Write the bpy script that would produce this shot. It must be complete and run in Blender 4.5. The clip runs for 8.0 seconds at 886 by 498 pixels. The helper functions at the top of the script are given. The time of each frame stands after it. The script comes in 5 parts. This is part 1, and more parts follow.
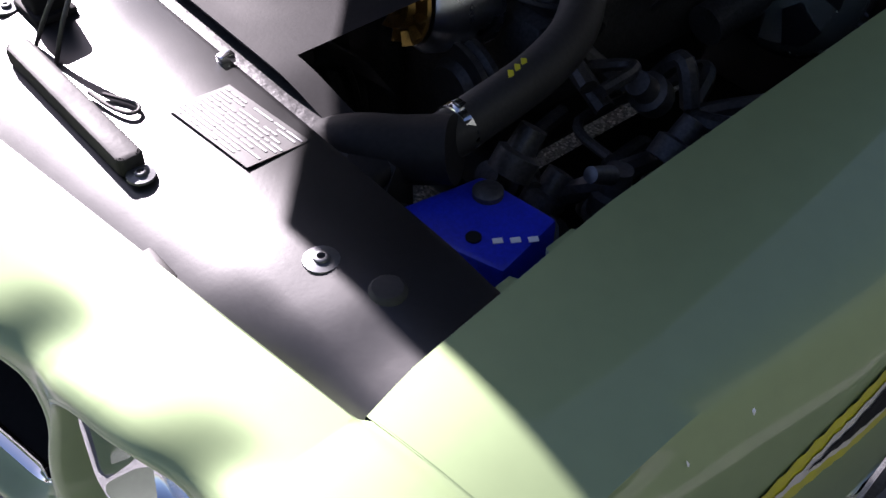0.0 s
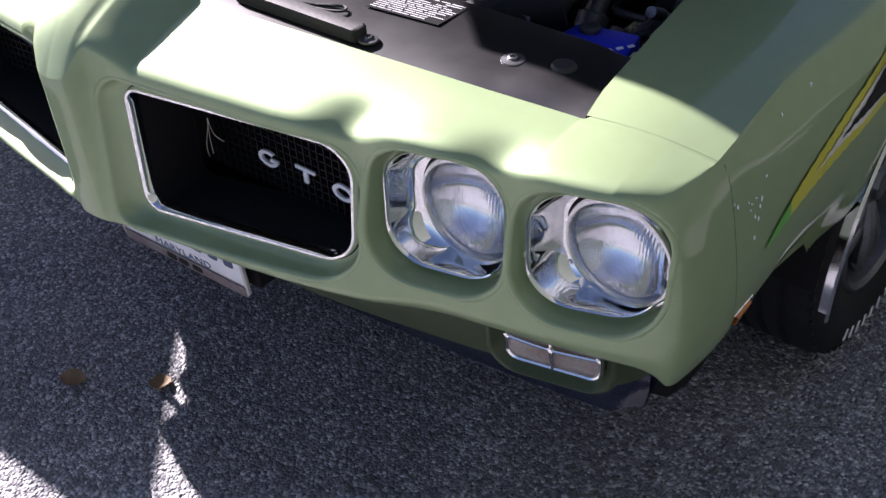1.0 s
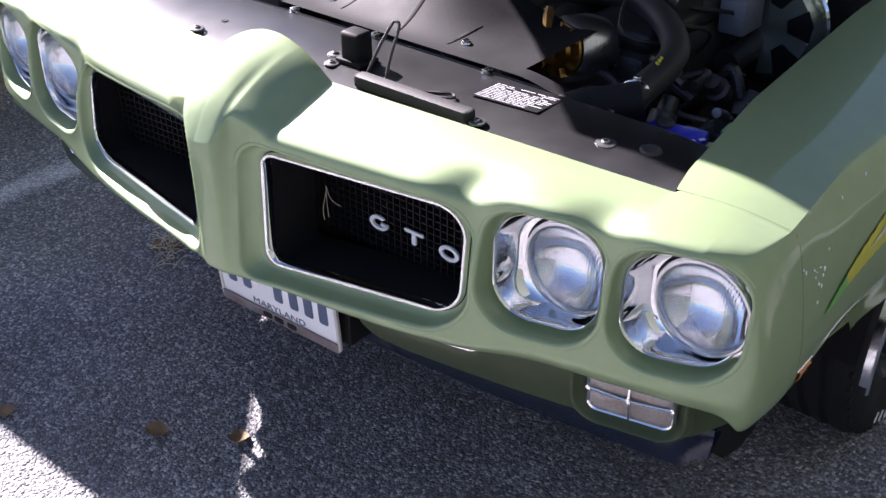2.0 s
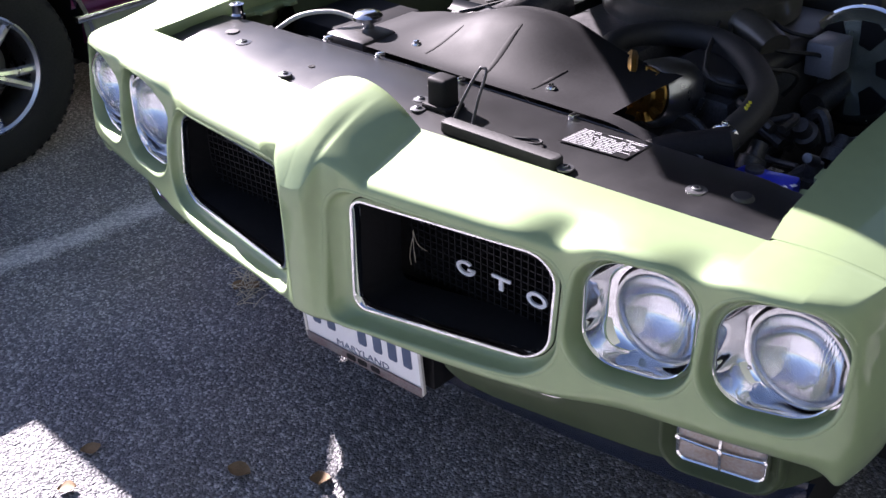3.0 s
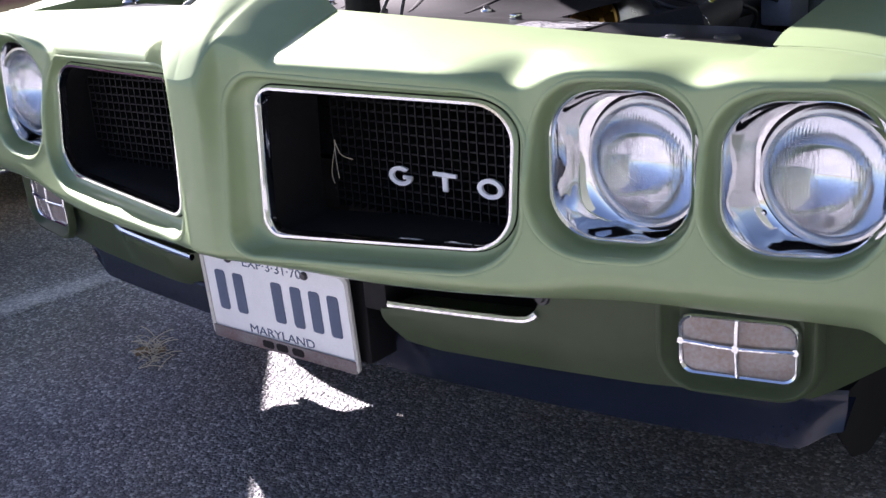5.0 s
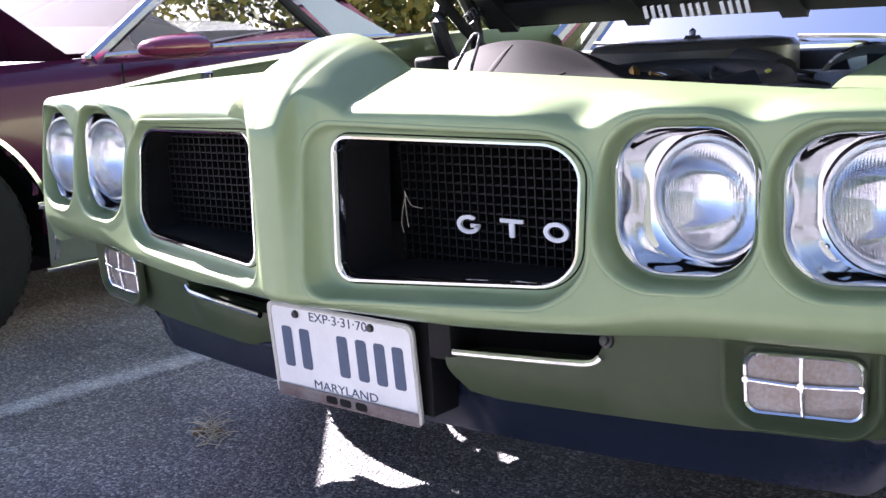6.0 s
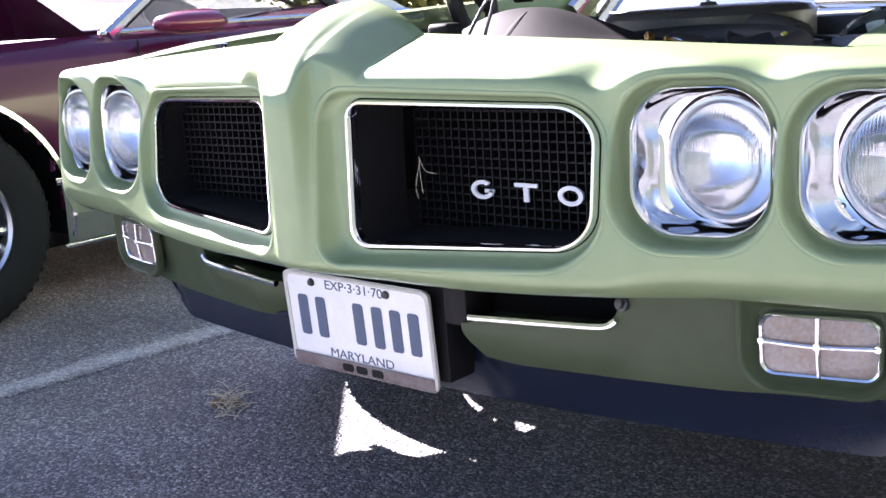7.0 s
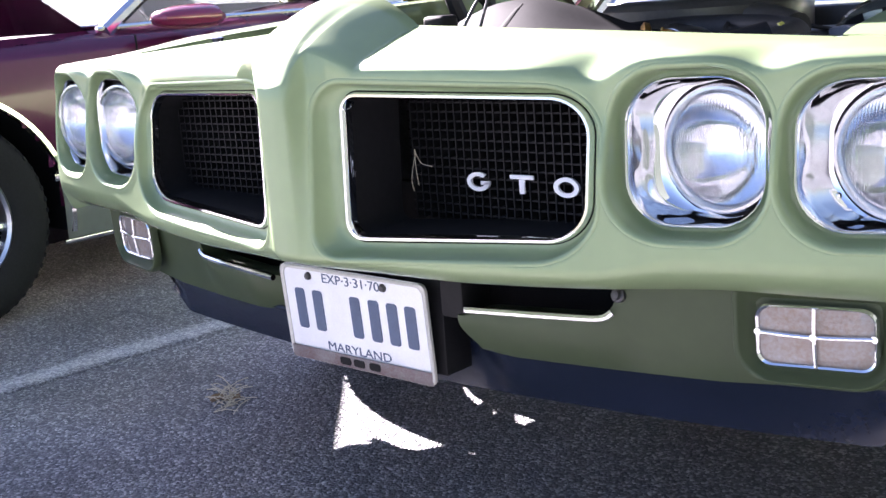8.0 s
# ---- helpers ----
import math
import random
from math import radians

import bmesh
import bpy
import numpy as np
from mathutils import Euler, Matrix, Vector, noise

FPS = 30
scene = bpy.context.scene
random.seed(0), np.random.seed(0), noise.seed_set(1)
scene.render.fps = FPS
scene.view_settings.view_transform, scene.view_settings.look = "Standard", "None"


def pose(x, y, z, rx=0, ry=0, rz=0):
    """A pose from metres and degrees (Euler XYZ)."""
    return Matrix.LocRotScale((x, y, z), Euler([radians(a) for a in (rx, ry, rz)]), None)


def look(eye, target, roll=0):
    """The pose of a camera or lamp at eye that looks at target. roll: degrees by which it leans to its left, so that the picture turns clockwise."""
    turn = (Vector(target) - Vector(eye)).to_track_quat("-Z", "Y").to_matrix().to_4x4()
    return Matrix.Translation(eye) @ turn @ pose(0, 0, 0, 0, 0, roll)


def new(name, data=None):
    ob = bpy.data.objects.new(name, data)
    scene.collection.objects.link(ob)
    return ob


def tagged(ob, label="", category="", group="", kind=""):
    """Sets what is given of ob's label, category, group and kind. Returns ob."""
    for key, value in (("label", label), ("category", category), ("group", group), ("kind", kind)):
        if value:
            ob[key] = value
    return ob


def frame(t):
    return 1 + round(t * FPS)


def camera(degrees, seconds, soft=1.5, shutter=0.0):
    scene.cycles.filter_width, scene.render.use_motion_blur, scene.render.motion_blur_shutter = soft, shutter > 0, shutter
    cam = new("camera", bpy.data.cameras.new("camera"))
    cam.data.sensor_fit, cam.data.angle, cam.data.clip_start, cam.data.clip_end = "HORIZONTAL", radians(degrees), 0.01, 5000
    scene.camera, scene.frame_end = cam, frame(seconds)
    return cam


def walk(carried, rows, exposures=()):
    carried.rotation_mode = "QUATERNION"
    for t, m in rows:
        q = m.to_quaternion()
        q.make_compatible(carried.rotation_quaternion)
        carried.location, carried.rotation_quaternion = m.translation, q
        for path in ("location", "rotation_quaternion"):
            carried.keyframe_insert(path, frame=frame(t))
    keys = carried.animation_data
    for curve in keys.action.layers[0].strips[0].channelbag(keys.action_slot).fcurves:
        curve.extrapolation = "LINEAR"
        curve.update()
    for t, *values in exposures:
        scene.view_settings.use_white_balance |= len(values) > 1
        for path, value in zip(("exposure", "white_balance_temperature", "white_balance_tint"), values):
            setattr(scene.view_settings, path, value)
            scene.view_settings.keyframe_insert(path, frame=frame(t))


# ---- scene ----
cam = camera(43.5, 8.0)
PATH = [
    (0, (1.162, -0.024, 1.499), (0.072, 0.893, 0.095), 0.5),
    (0.2, (1.236, -0.126, 1.445), (0.095, 0.826, 0.106), -2.1),
    (0.5, (1.318, -0.348, 1.494), (0.243, 0.69, 0.164), -3.9),
    (0.7, (1.347, -0.494, 1.517), (0.287, 0.593, 0.215), -3.7),
    (1, (1.361, -0.717, 1.538), (0.319, 0.453, 0.295), -3.8),
    (1.5, (1.394, -0.907, 1.588), (0.328, 0.334, 0.439), -2.2),
    (2.8, (1.3372, -1.0366, 1.5691), (0.1582, 0.2462, 0.5870), -0.29),
    (3, (1.3404, -1.0097, 1.6001), (0.1334, 0.2259, 0.5919), -2.20),
    (3.5, (1.3653, -1.0035, 1.5806), (0.1675, 0.2441, 0.5763), -2.30),
    (4, (1.3595, -0.9718, 1.5603), (0.1999, 0.3191, 0.5659), -2.83),
    (4.5, (1.2862, -0.9017, 1.3031), (0.1256, 0.4607, 0.4103), -2.90),
    (4.7, (1.2388, -0.9203, 1.1687), (0.0744, 0.5073, 0.3902), -3.85),
    (5.8, (1.2628, -1.0137, 0.9218), (-0.0321, 0.4524, 0.5049), -3.65),
    (6, (1.2623, -1.0331, 0.9173), (-0.0420, 0.4319, 0.5264), -3.31),
    (6.5, (1.2712, -1.0368, 0.9053), (-0.0498, 0.4094, 0.5007), -3.98),
    (7, (1.2677, -1.0349, 0.8986), (-0.0568, 0.4019, 0.4726), -3.94),
    (7.5, (1.2719, -1.0341, 0.8982), (-0.0539, 0.3998, 0.4667), -4.04),
    (8, (1.2718, -1.0277, 0.8948), (-0.0543, 0.4047, 0.4592), -4.31),
]
walk(cam, [(t, look(eye, target, roll)) for t, eye, target, roll in PATH], exposures=[(0, 1.65, 6300, 30), (0.2, 1.45, 6300, 30), (0.5, 1.2, 6300, 30), (1, 1.7, 6300, 30), (1.5, 2.1, 6300, 30), (3, 2.1, 6300, 30), (4.5, 2.1, 6300, 30), (6, 2.65, 6300, 30), (8, 2.95, 6300, 30)])

# ---- light ----
SUN = Vector((0.834, -0.139, -0.533)).normalized()
world = bpy.data.worlds.new("sky")
scene.world = world
world.use_nodes = True
wn = world.node_tree.nodes
sky = wn.new("ShaderNodeTexSky")
sky.sky_type, sky.sun_disc = "NISHITA", False
sky.ozone_density, sky.dust_density = 1.8, 0.8
sky.sun_elevation = math.asin(-SUN.z)
sky.sun_rotation = math.atan2(-SUN.x, -SUN.y)
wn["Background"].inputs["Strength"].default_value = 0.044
world.node_tree.links.new(sky.outputs[0], wn["Background"].inputs[0])
sun_data = bpy.data.lights.new("sun", "SUN")
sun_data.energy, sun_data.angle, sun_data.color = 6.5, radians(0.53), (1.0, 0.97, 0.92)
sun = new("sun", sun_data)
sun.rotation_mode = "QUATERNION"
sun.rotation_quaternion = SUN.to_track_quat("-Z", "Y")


# ---- materials ----
def mat(name, color, rough=0.5, metal=0.0, coat=0.0, var=0.0, vscale=6.0, bump=0.0, bscale=60.0, trans=0.0, ior=1.5, dark=None, spec=0.5, flake=0.0):
    """A principled material with two scales of colour variation and fine relief."""
    m = bpy.data.materials.new(name)
    m.use_nodes = True
    n, l = m.node_tree.nodes, m.node_tree.links
    p = n["Principled BSDF"]
    p.inputs["Base Color"].default_value = (*color, 1)
    p.inputs["Roughness"].default_value = rough
    p.inputs["Metallic"].default_value = metal
    p.inputs["Coat Weight"].default_value = coat
    p.inputs["Coat Roughness"].default_value = 0.04
    p.inputs["Transmission Weight"].default_value = trans
    p.inputs["IOR"].default_value = ior
    p.inputs["Specular IOR Level"].default_value = spec
    tc = n.new("ShaderNodeTexCoord")
    if var:
        t1 = n.new("ShaderNodeTexNoise")
        t1.inputs["Scale"].default_value, t1.inputs["Detail"].default_value = vscale, 6
        t2 = n.new("ShaderNodeTexNoise")
        t2.inputs["Scale"].default_value, t2.inputs["Detail"].default_value = vscale * 14, 3
        for t in (t1, t2):
            l.new(tc.outputs["Object"], t.inputs["Vector"])
        add = n.new("ShaderNodeMath")
        add.operation = "ADD"
        l.new(t1.outputs["Fac"], add.inputs[0])
        l.new(t2.outputs["Fac"], add.inputs[1])
        r = n.new("ShaderNodeMapRange")
        r.inputs["From Min"].default_value, r.inputs["From Max"].default_value = 0.7, 1.3
        l.new(add.outputs[0], r.inputs["Value"])
        mx = n.new("ShaderNodeMix")
        mx.data_type = "RGBA"
        low = dark or tuple(c * (1 - var) for c in color)
        mx.inputs[6].default_value = (*low, 1)
        mx.inputs[7].default_value = (*[min(1, c * (1 + 0.4 * var)) for c in color], 1)
        l.new(r.outputs[0], mx.inputs[0])
        l.new(mx.outputs[2], p.inputs["Base Color"])
        rr = n.new("ShaderNodeMapRange")
        rr.inputs["To Min"].default_value, rr.inputs["To Max"].default_value = max(0.02, rough * 0.8), min(1, rough * 1.25)
        l.new(t1.outputs["Fac"], rr.inputs["Value"])
        l.new(rr.outputs[0], p.inputs["Roughness"])
    if bump:
        b = n.new("ShaderNodeTexNoise")
        b.inputs["Scale"].default_value, b.inputs["Detail"].default_value = bscale, 4
        l.new(tc.outputs["Object"], b.inputs["Vector"])
        bp = n.new("ShaderNodeBump")
        bp.inputs["Strength"].default_value, bp.inputs["Distance"].default_value = bump, 0.002
        l.new(b.outputs["Fac"], bp.inputs["Height"])
        l.new(bp.outputs[0], p.inputs["Normal"])
    return m


GREEN = mat("green_paint", (0.252, 0.338, 0.172), 0.55, 0.45, 0.8, var=0.05, vscale=2.5)
# the body green darkened: shade under the nose is put into its colour
GREEN_SHADED = mat("green_paint_shaded", (0.047, 0.068, 0.031), 0.5, 0.1, 0.1, var=0.10, vscale=3, spec=0.35)
MAROON = mat("maroon_paint", (0.085, 0.010, 0.045), 0.25, 0.2, 0.5, var=0.06, vscale=3)
GREY_PAINT = mat("grey_lower_paint", (0.11, 0.125, 0.115), 0.5, 0.1, 0.15, var=0.1, vscale=3)
CHROME = mat("chrome", (0.86, 0.87, 0.88), 0.05, 1.0)
CHROME_WORN = mat("worn_chrome", (0.75, 0.76, 0.78), 0.14, 1.0, var=0.15, vscale=30)
BLACK_SATIN = mat("satin_black_steel", (0.028, 0.027, 0.027), 0.40, 0.0, 0.0, var=0.35, vscale=9, bump=0.05, bscale=220)
BLACK_PLASTIC = mat("black_plastic", (0.012, 0.012, 0.0135), 0.60, var=0.3, vscale=12, bump=0.06, bscale=260, spec=0.14)
RUBBER = mat("black_rubber", (0.018, 0.018, 0.019), 0.62, var=0.35, vscale=14, bump=0.2, bscale=150)
RING = mat("lamp_ring_metal", (0.62, 0.63, 0.64), 0.22, 1.0, var=0.2, vscale=25)
# black plastic; the blue in its colour stands in for reflected sky
SPOILER = mat("sky_tinted_black_spoiler", (0.008, 0.013, 0.029), 0.24, var=0.25, vscale=7, bump=0.12, bscale=240)
GRILLE_BLACK = mat("dull_black_grille_plastic", (0.007, 0.007, 0.008), 0.6, var=0.4, vscale=14, bump=0.1, bscale=260, spec=0.25)
TYRE = mat("tyre_rubber", (0.015, 0.015, 0.0165), 0.72, var=0.35, vscale=10, bump=0.25, bscale=120, spec=0.2)
ALLOY = mat("cast_alloy", (0.55, 0.56, 0.58), 0.28, 1.0, var=0.12, vscale=18)
IRON = mat("dirty_iron", (0.070, 0.069, 0.072), 0.42, 0.4, var=0.5, vscale=16, bump=0.5, bscale=90)
BLUE = mat("blue_engine_paint", (0.018, 0.035, 0.6), 0.32, 0.0, 0.4, var=0.25, vscale=15)
GOLD = mat("yellow_zinc", (0.42, 0.25, 0.07), 0.38, 0.9, var=0.4, vscale=40)
WHITE_PLASTIC = mat("aged_white_plastic", (0.55, 0.54, 0.50), 0.45, var=0.15, vscale=20)
WHITE_PAINT = mat("white_enamel", (0.84, 0.85, 0.86), 0.38, 0.0, 0.2, var=0.07, vscale=30)
PLATE_BLUE = mat("slate_blue_enamel", (0.06, 0.095, 0.17), 0.4, var=0.2, vscale=40)
TAN = mat("tan_air_cleaner", (0.075, 0.07, 0.06), 0.35, 0.2, 0.3, var=0.2, vscale=8)
LIGHT_GREY = mat("grey_glove_box", (0.20, 0.21, 0.25), 0.5, var=0.15, vscale=12)
YELLOW = mat("yellow_stripe", (0.52, 0.50, 0.02), 0.3, 0.0, 0.8, var=0.06, vscale=8)
LIME = mat("lime_stripe", (0.10, 0.42, 0.04), 0.3, 0.0, 0.8, var=0.06, vscale=8)
WHITE_STRIPE = mat("white_stripe", (0.62, 0.60, 0.55), 0.3, 0.0, 0.8, var=0.06, vscale=8)
AMBER = mat("amber_lens", (0.75, 0.25, 0.03), 0.12, 0.0, 0.5, var=0.1, vscale=30)
GLASS = mat("window_glass", (0.9, 0.95, 0.95), 0.01, trans=1.0, ior=1.45)
TINT = mat("tinted_window_glass", (0.75, 0.80, 0.78), 0.01, trans=1.0, ior=1.06)
WHEEL_GREY = mat("grey_wheel_metal", (0.16, 0.165, 0.175), 0.38, 0.8, var=0.3, vscale=12)
PANEL_BLACK = mat("sheen_black_panel", (0.011, 0.011, 0.0122), 0.33, 0.0, 0.0, var=0.35, vscale=9, bump=0.025, bscale=220, spec=0.8)
REFLECTOR = mat("silvered_reflector", (0.90, 0.92, 0.95), 0.07, 1.0, var=0.06, vscale=40)
SIGNAL = mat("frosted_signal_lens", (0.27, 0.255, 0.25), 0.14, 0.0, 0.6, var=0.35, vscale=14, bump=0.35, bscale=160, dark=(0.25, 0.18, 0.14))
LEAF_BROWN = mat("dry_leaf", (0.27, 0.17, 0.08), 0.7, var=0.4, vscale=30, bump=0.3, bscale=120)
# pale enough for the tuft on the ground to stand in for sunlight
STRAW = mat("dry_straw", (0.66, 0.58, 0.42), 0.7, var=0.2, vscale=30)
BARK = mat("bark", (0.10, 0.08, 0.06), 0.85, var=0.4, vscale=8, bump=0.8, bscale=30)
BRICK_RED = mat("red_cloth_seat", (0.40, 0.13, 0.16), 0.8, var=0.2, vscale=8)
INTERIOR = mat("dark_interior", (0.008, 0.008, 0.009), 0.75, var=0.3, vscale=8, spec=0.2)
SILVER_PAINT = mat("pale_car_paint", (0.62, 0.64, 0.66), 0.25, 0.1, 0.9, var=0.04, vscale=3)


def lens_glass():
    """Ribbed sealed-beam glass."""
    m = bpy.data.materials.new("ribbed_lamp_glass")
    m.use_nodes = True
    n, l = m.node_tree.nodes, m.node_tree.links
    p = n["Principled BSDF"]
    p.inputs["Base Color"].default_value = (0.95, 0.97, 1.0, 1)
    p.inputs["Roughness"].default_value = 0.02
    p.inputs["Transmission Weight"].default_value = 1.0
    p.inputs["IOR"].default_value = 1.18
    p.inputs["Coat Weight"].default_value = 1.0
    p.inputs["Coat Roughness"].default_value = 0.03
    tc = n.new("ShaderNodeTexCoord")
    w = n.new("ShaderNodeTexWave")
    w.wave_type, w.bands_direction = "BANDS", "X"
    w.inputs["Scale"].default_value = 75
    w.inputs["Distortion"].default_value = 0.35
    l.new(tc.outputs["Object"], w.inputs["Vector"])
    b = n.new("ShaderNodeBump")
    b.inputs["Strength"].default_value, b.inputs["Distance"].default_value = 0.5, 0.0024
    l.new(w.outputs["Fac"], b.inputs["Height"])
    l.new(b.outputs[0], p.inputs["Normal"])
    l.new(b.outputs[0], p.inputs["Coat Normal"])
    return m


LENS = lens_glass()


def asphalt():
    m = bpy.data.materials.new("asphalt")
    m.use_nodes = True
    n, l = m.node_tree.nodes, m.node_tree.links
    p = n["Principled BSDF"]
    p.inputs["Roughness"].default_value = 0.60
    tc = n.new("ShaderNodeTexCoord")
    v = n.new("ShaderNodeTexVoronoi")
    v.inputs["Scale"].default_value = 170
    v2 = n.new("ShaderNodeTexVoronoi")
    v2.inputs["Scale"].default_value = 75
    big = n.new("ShaderNodeTexNoise")
    big.inputs["Scale"].default_value, big.inputs["Detail"].default_value = 2.2, 8
    for t in (v, v2, big):
        l.new(tc.outputs["Object"], t.inputs["Vector"])
    sep = n.new("ShaderNodeSeparateColor")
    l.new(v.outputs["Color"], sep.inputs[0])
    ramp = n.new("ShaderNodeValToRGB")
    e = ramp.color_ramp.elements
    e[0].position, e[0].color = 0.0, (0.088, 0.089, 0.101, 1)
    e[1].position, e[1].color = 1.0, (0.56, 0.557, 0.55, 1)
    for pos, c in ((0.45, 0.155), (0.72, 0.245), (0.88, 0.37)):
        k = e.new(pos)
        k.color = (c, c, c * 1.03, 1)
    l.new(sep.outputs[0], ramp.inputs[0])
    mx = n.new("ShaderNodeMix")
    mx.data_type, mx.blend_type = "RGBA", "MULTIPLY"
    mx.inputs[0].default_value = 1.0
    r = n.new("ShaderNodeMapRange")
    r.inputs["From Min"].default_value, r.inputs["From Max"].default_value = 0.3, 0.7
    r.inputs["To Min"].default_value, r.inputs["To Max"].default_value = 0.75, 1.25
    l.new(big.outputs["Fac"], r.inputs["Value"])
    l.new(ramp.outputs[0], mx.inputs[6])
    l.new(r.outputs[0], mx.inputs[7])
    l.new(mx.outputs[2], p.inputs["Base Color"])
    ad = n.new("ShaderNodeMath")
    ad.operation = "ADD"
    l.new(v.outputs["Distance"], ad.inputs[0])
    l.new(v2.outputs["Distance"], ad.inputs[1])
    b = n.new("ShaderNodeBump")
    b.invert = True
    b.inputs["Strength"].default_value, b.inputs["Distance"].default_value = 0.9, 0.006
    l.new(ad.outputs[0], b.inputs["Height"])
    l.new(b.outputs[0], p.inputs["Normal"])
    return m


def worn_line():
    """Road paint scuffed down to the stone chips, most of all along its edges."""
    m = bpy.data.materials.new("worn_road_paint")
    m.use_nodes = True
    n, l = m.node_tree.nodes, m.node_tree.links
    p = n["Principled BSDF"]
    p.inputs["Roughness"].default_value = 0.8
    tc = n.new("ShaderNodeTexCoord")
    v = n.new("ShaderNodeTexVoronoi")
    v.inputs["Scale"].default_value = 170
    wear = n.new("ShaderNodeTexNoise")
    wear.inputs["Scale"].default_value, wear.inputs["Detail"].default_value = 9, 8
    for t in (v, wear):
        l.new(tc.outputs["Object"], t.inputs["Vector"])
    sep = n.new("ShaderNodeSeparateColor")
    l.new(v.outputs["Color"], sep.inputs[0])
    stone, paint = n.new("ShaderNodeValToRGB"), n.new("ShaderNodeValToRGB")
    for ramp, low, high in ((stone, 0.13, 0.46), (paint, 0.33, 0.66)):
        e = ramp.color_ramp.elements
        e[0].color, e[1].color = (low, low, low * 1.06, 1), (high, high, high, 1)
        e[0].position, e[1].position = 0.35, 0.95
        l.new(sep.outputs[0], ramp.inputs[0])
    edge = n.new("ShaderNodeAttribute")
    edge.attribute_name = "wear"
    add = n.new("ShaderNodeMath")
    add.operation = "ADD"
    l.new(edge.outputs["Fac"], add.inputs[0])
    l.new(wear.outputs["Fac"], add.inputs[1])
    r = n.new("ShaderNodeMapRange")
    r.inputs["From Min"].default_value, r.inputs["From Max"].default_value = 0.45, 1.15
    r.inputs["To Min"].default_value, r.inputs["To Max"].default_value = 1.0, 0.0
    l.new(add.outputs[0], r.inputs["Value"])
    mx = n.new("ShaderNodeMix")
    mx.data_type = "RGBA"
    l.new(r.outputs[0], mx.inputs[0])
    l.new(stone.outputs[0], mx.inputs[6])
    l.new(paint.outputs[0], mx.inputs[7])
    l.new(mx.outputs[2], p.inputs["Base Color"])
    b = n.new("ShaderNodeBump")
    b.invert = True
    b.inputs["Strength"].default_value, b.inputs["Distance"].default_value = 0.8, 0.005
    l.new(v.outputs["Distance"], b.inputs["Height"])
    l.new(b.outputs[0], p.inputs["Normal"])
    return m


def foliage(name, c1, c2):
    m = bpy.data.materials.new(name)
    m.use_nodes = True
    n, l = m.node_tree.nodes, m.node_tree.links
    p = n["Principled BSDF"]
    p.inputs["Roughness"].default_value = 0.6
    g = n.new("ShaderNodeNewGeometry")
    mx = n.new("ShaderNodeMix")
    mx.data_type = "RGBA"
    mx.inputs[6].default_value, mx.inputs[7].default_value = (*c1, 1), (*c2, 1)
    l.new(g.outputs["Random Per Island"], mx.inputs[0])
    l.new(mx.outputs[2], p.inputs["Base Color"])
    return m


ASPHALT, LINE = asphalt(), worn_line()
LEAVES = foliage("autumn_leaves", (0.05, 0.09, 0.015), (0.30, 0.24, 0.03))


# ---- helpers of this scene ----
def ss(a, b, x):
    t = min(1.0, max(0.0, (x - a) / (b - a)))
    return t * t * (3 - 2 * t)


def thing(name, x, y, z, label, category, group=""):
    ob = new(name)
    ob.location = (x, y, z)
    ob.empty_display_size = 0.05
    return tagged(ob, label, category, group)


def hang(ob, parent):
    ob.parent = parent
    ob.matrix_parent_inverse = Matrix.Translation(-parent.location) if parent.parent is None else Matrix()
    return ob


STAND = {"on": False}
MID, YAW, ROLL = 0.04, radians(2.0), 0.020


def stand(p):
    """Sets a point of the symmetric car body to the way the car stands: its middle plane lies off the axis, slightly turned."""
    x, y, z = p
    ax, yy = abs(x), min(y, 1.6)
    mid = MID - math.tan(YAW) * yy
    wx = ax if ax >= 0.095 else mid + ax * (0.095 - mid) / 0.095
    if x >= 0:
        return Vector((wx, y, z))
    n = Vector((math.cos(YAW), math.sin(YAW)))
    q = Vector((wx - MID, yy))
    q = q - 2 * q.dot(n) * n
    # the far grille opening sits a little nearer the middle pillar
    inward = 0.016 * ss(0.0, 0.08, ax) * ss(0.60, 0.50, ax) * ss(0.83, 0.79, z) * ss(0.515, 0.55, z) * ss(0.4, 0.3, y)
    return Vector((q.x + MID + inward, q.y + y - yy, z + ROLL * (mid - q.x - MID)))


def part(name, bm, material, parent, label="", smooth=True, angle=40):
    me = bpy.data.meshes.new(name)
    if STAND["on"]:
        for v in bm.verts:
            v.co = stand(v.co)
    bmesh.ops.remove_doubles(bm, verts=bm.verts, dist=1e-6)
    bmesh.ops.recalc_face_normals(bm, faces=bm.faces)
    bm.to_mesh(me)
    bm.free()
    if smooth:
        me.shade_smooth()
        me.set_sharp_from_angle(angle=radians(angle))
    me.materials.append(material)
    ob = new(name, me)
    if parent:
        hang(ob, parent)
    if label:
        ob["label"] = label
    return ob


def sheet(rows, keep=None, closed=False):
    """A bmesh from rows of points; keep(i, j) tells which faces stay."""
    bm = bmesh.new()
    vs = [[bm.verts.new(p) for p in row] for row in rows]
    w = len(rows[0])
    for i in range(len(rows) - 1):
        for j in range(w if closed else w - 1):
            if keep is None or keep(i, j):
                k = (j + 1) % w
                bm.faces.new((vs[i][j], vs[i][k], vs[i + 1][k], vs[i + 1][j]))
    loose = [v for v in bm.verts if not v.link_faces]
    for v in loose:
        bm.verts.remove(v)
    return bm


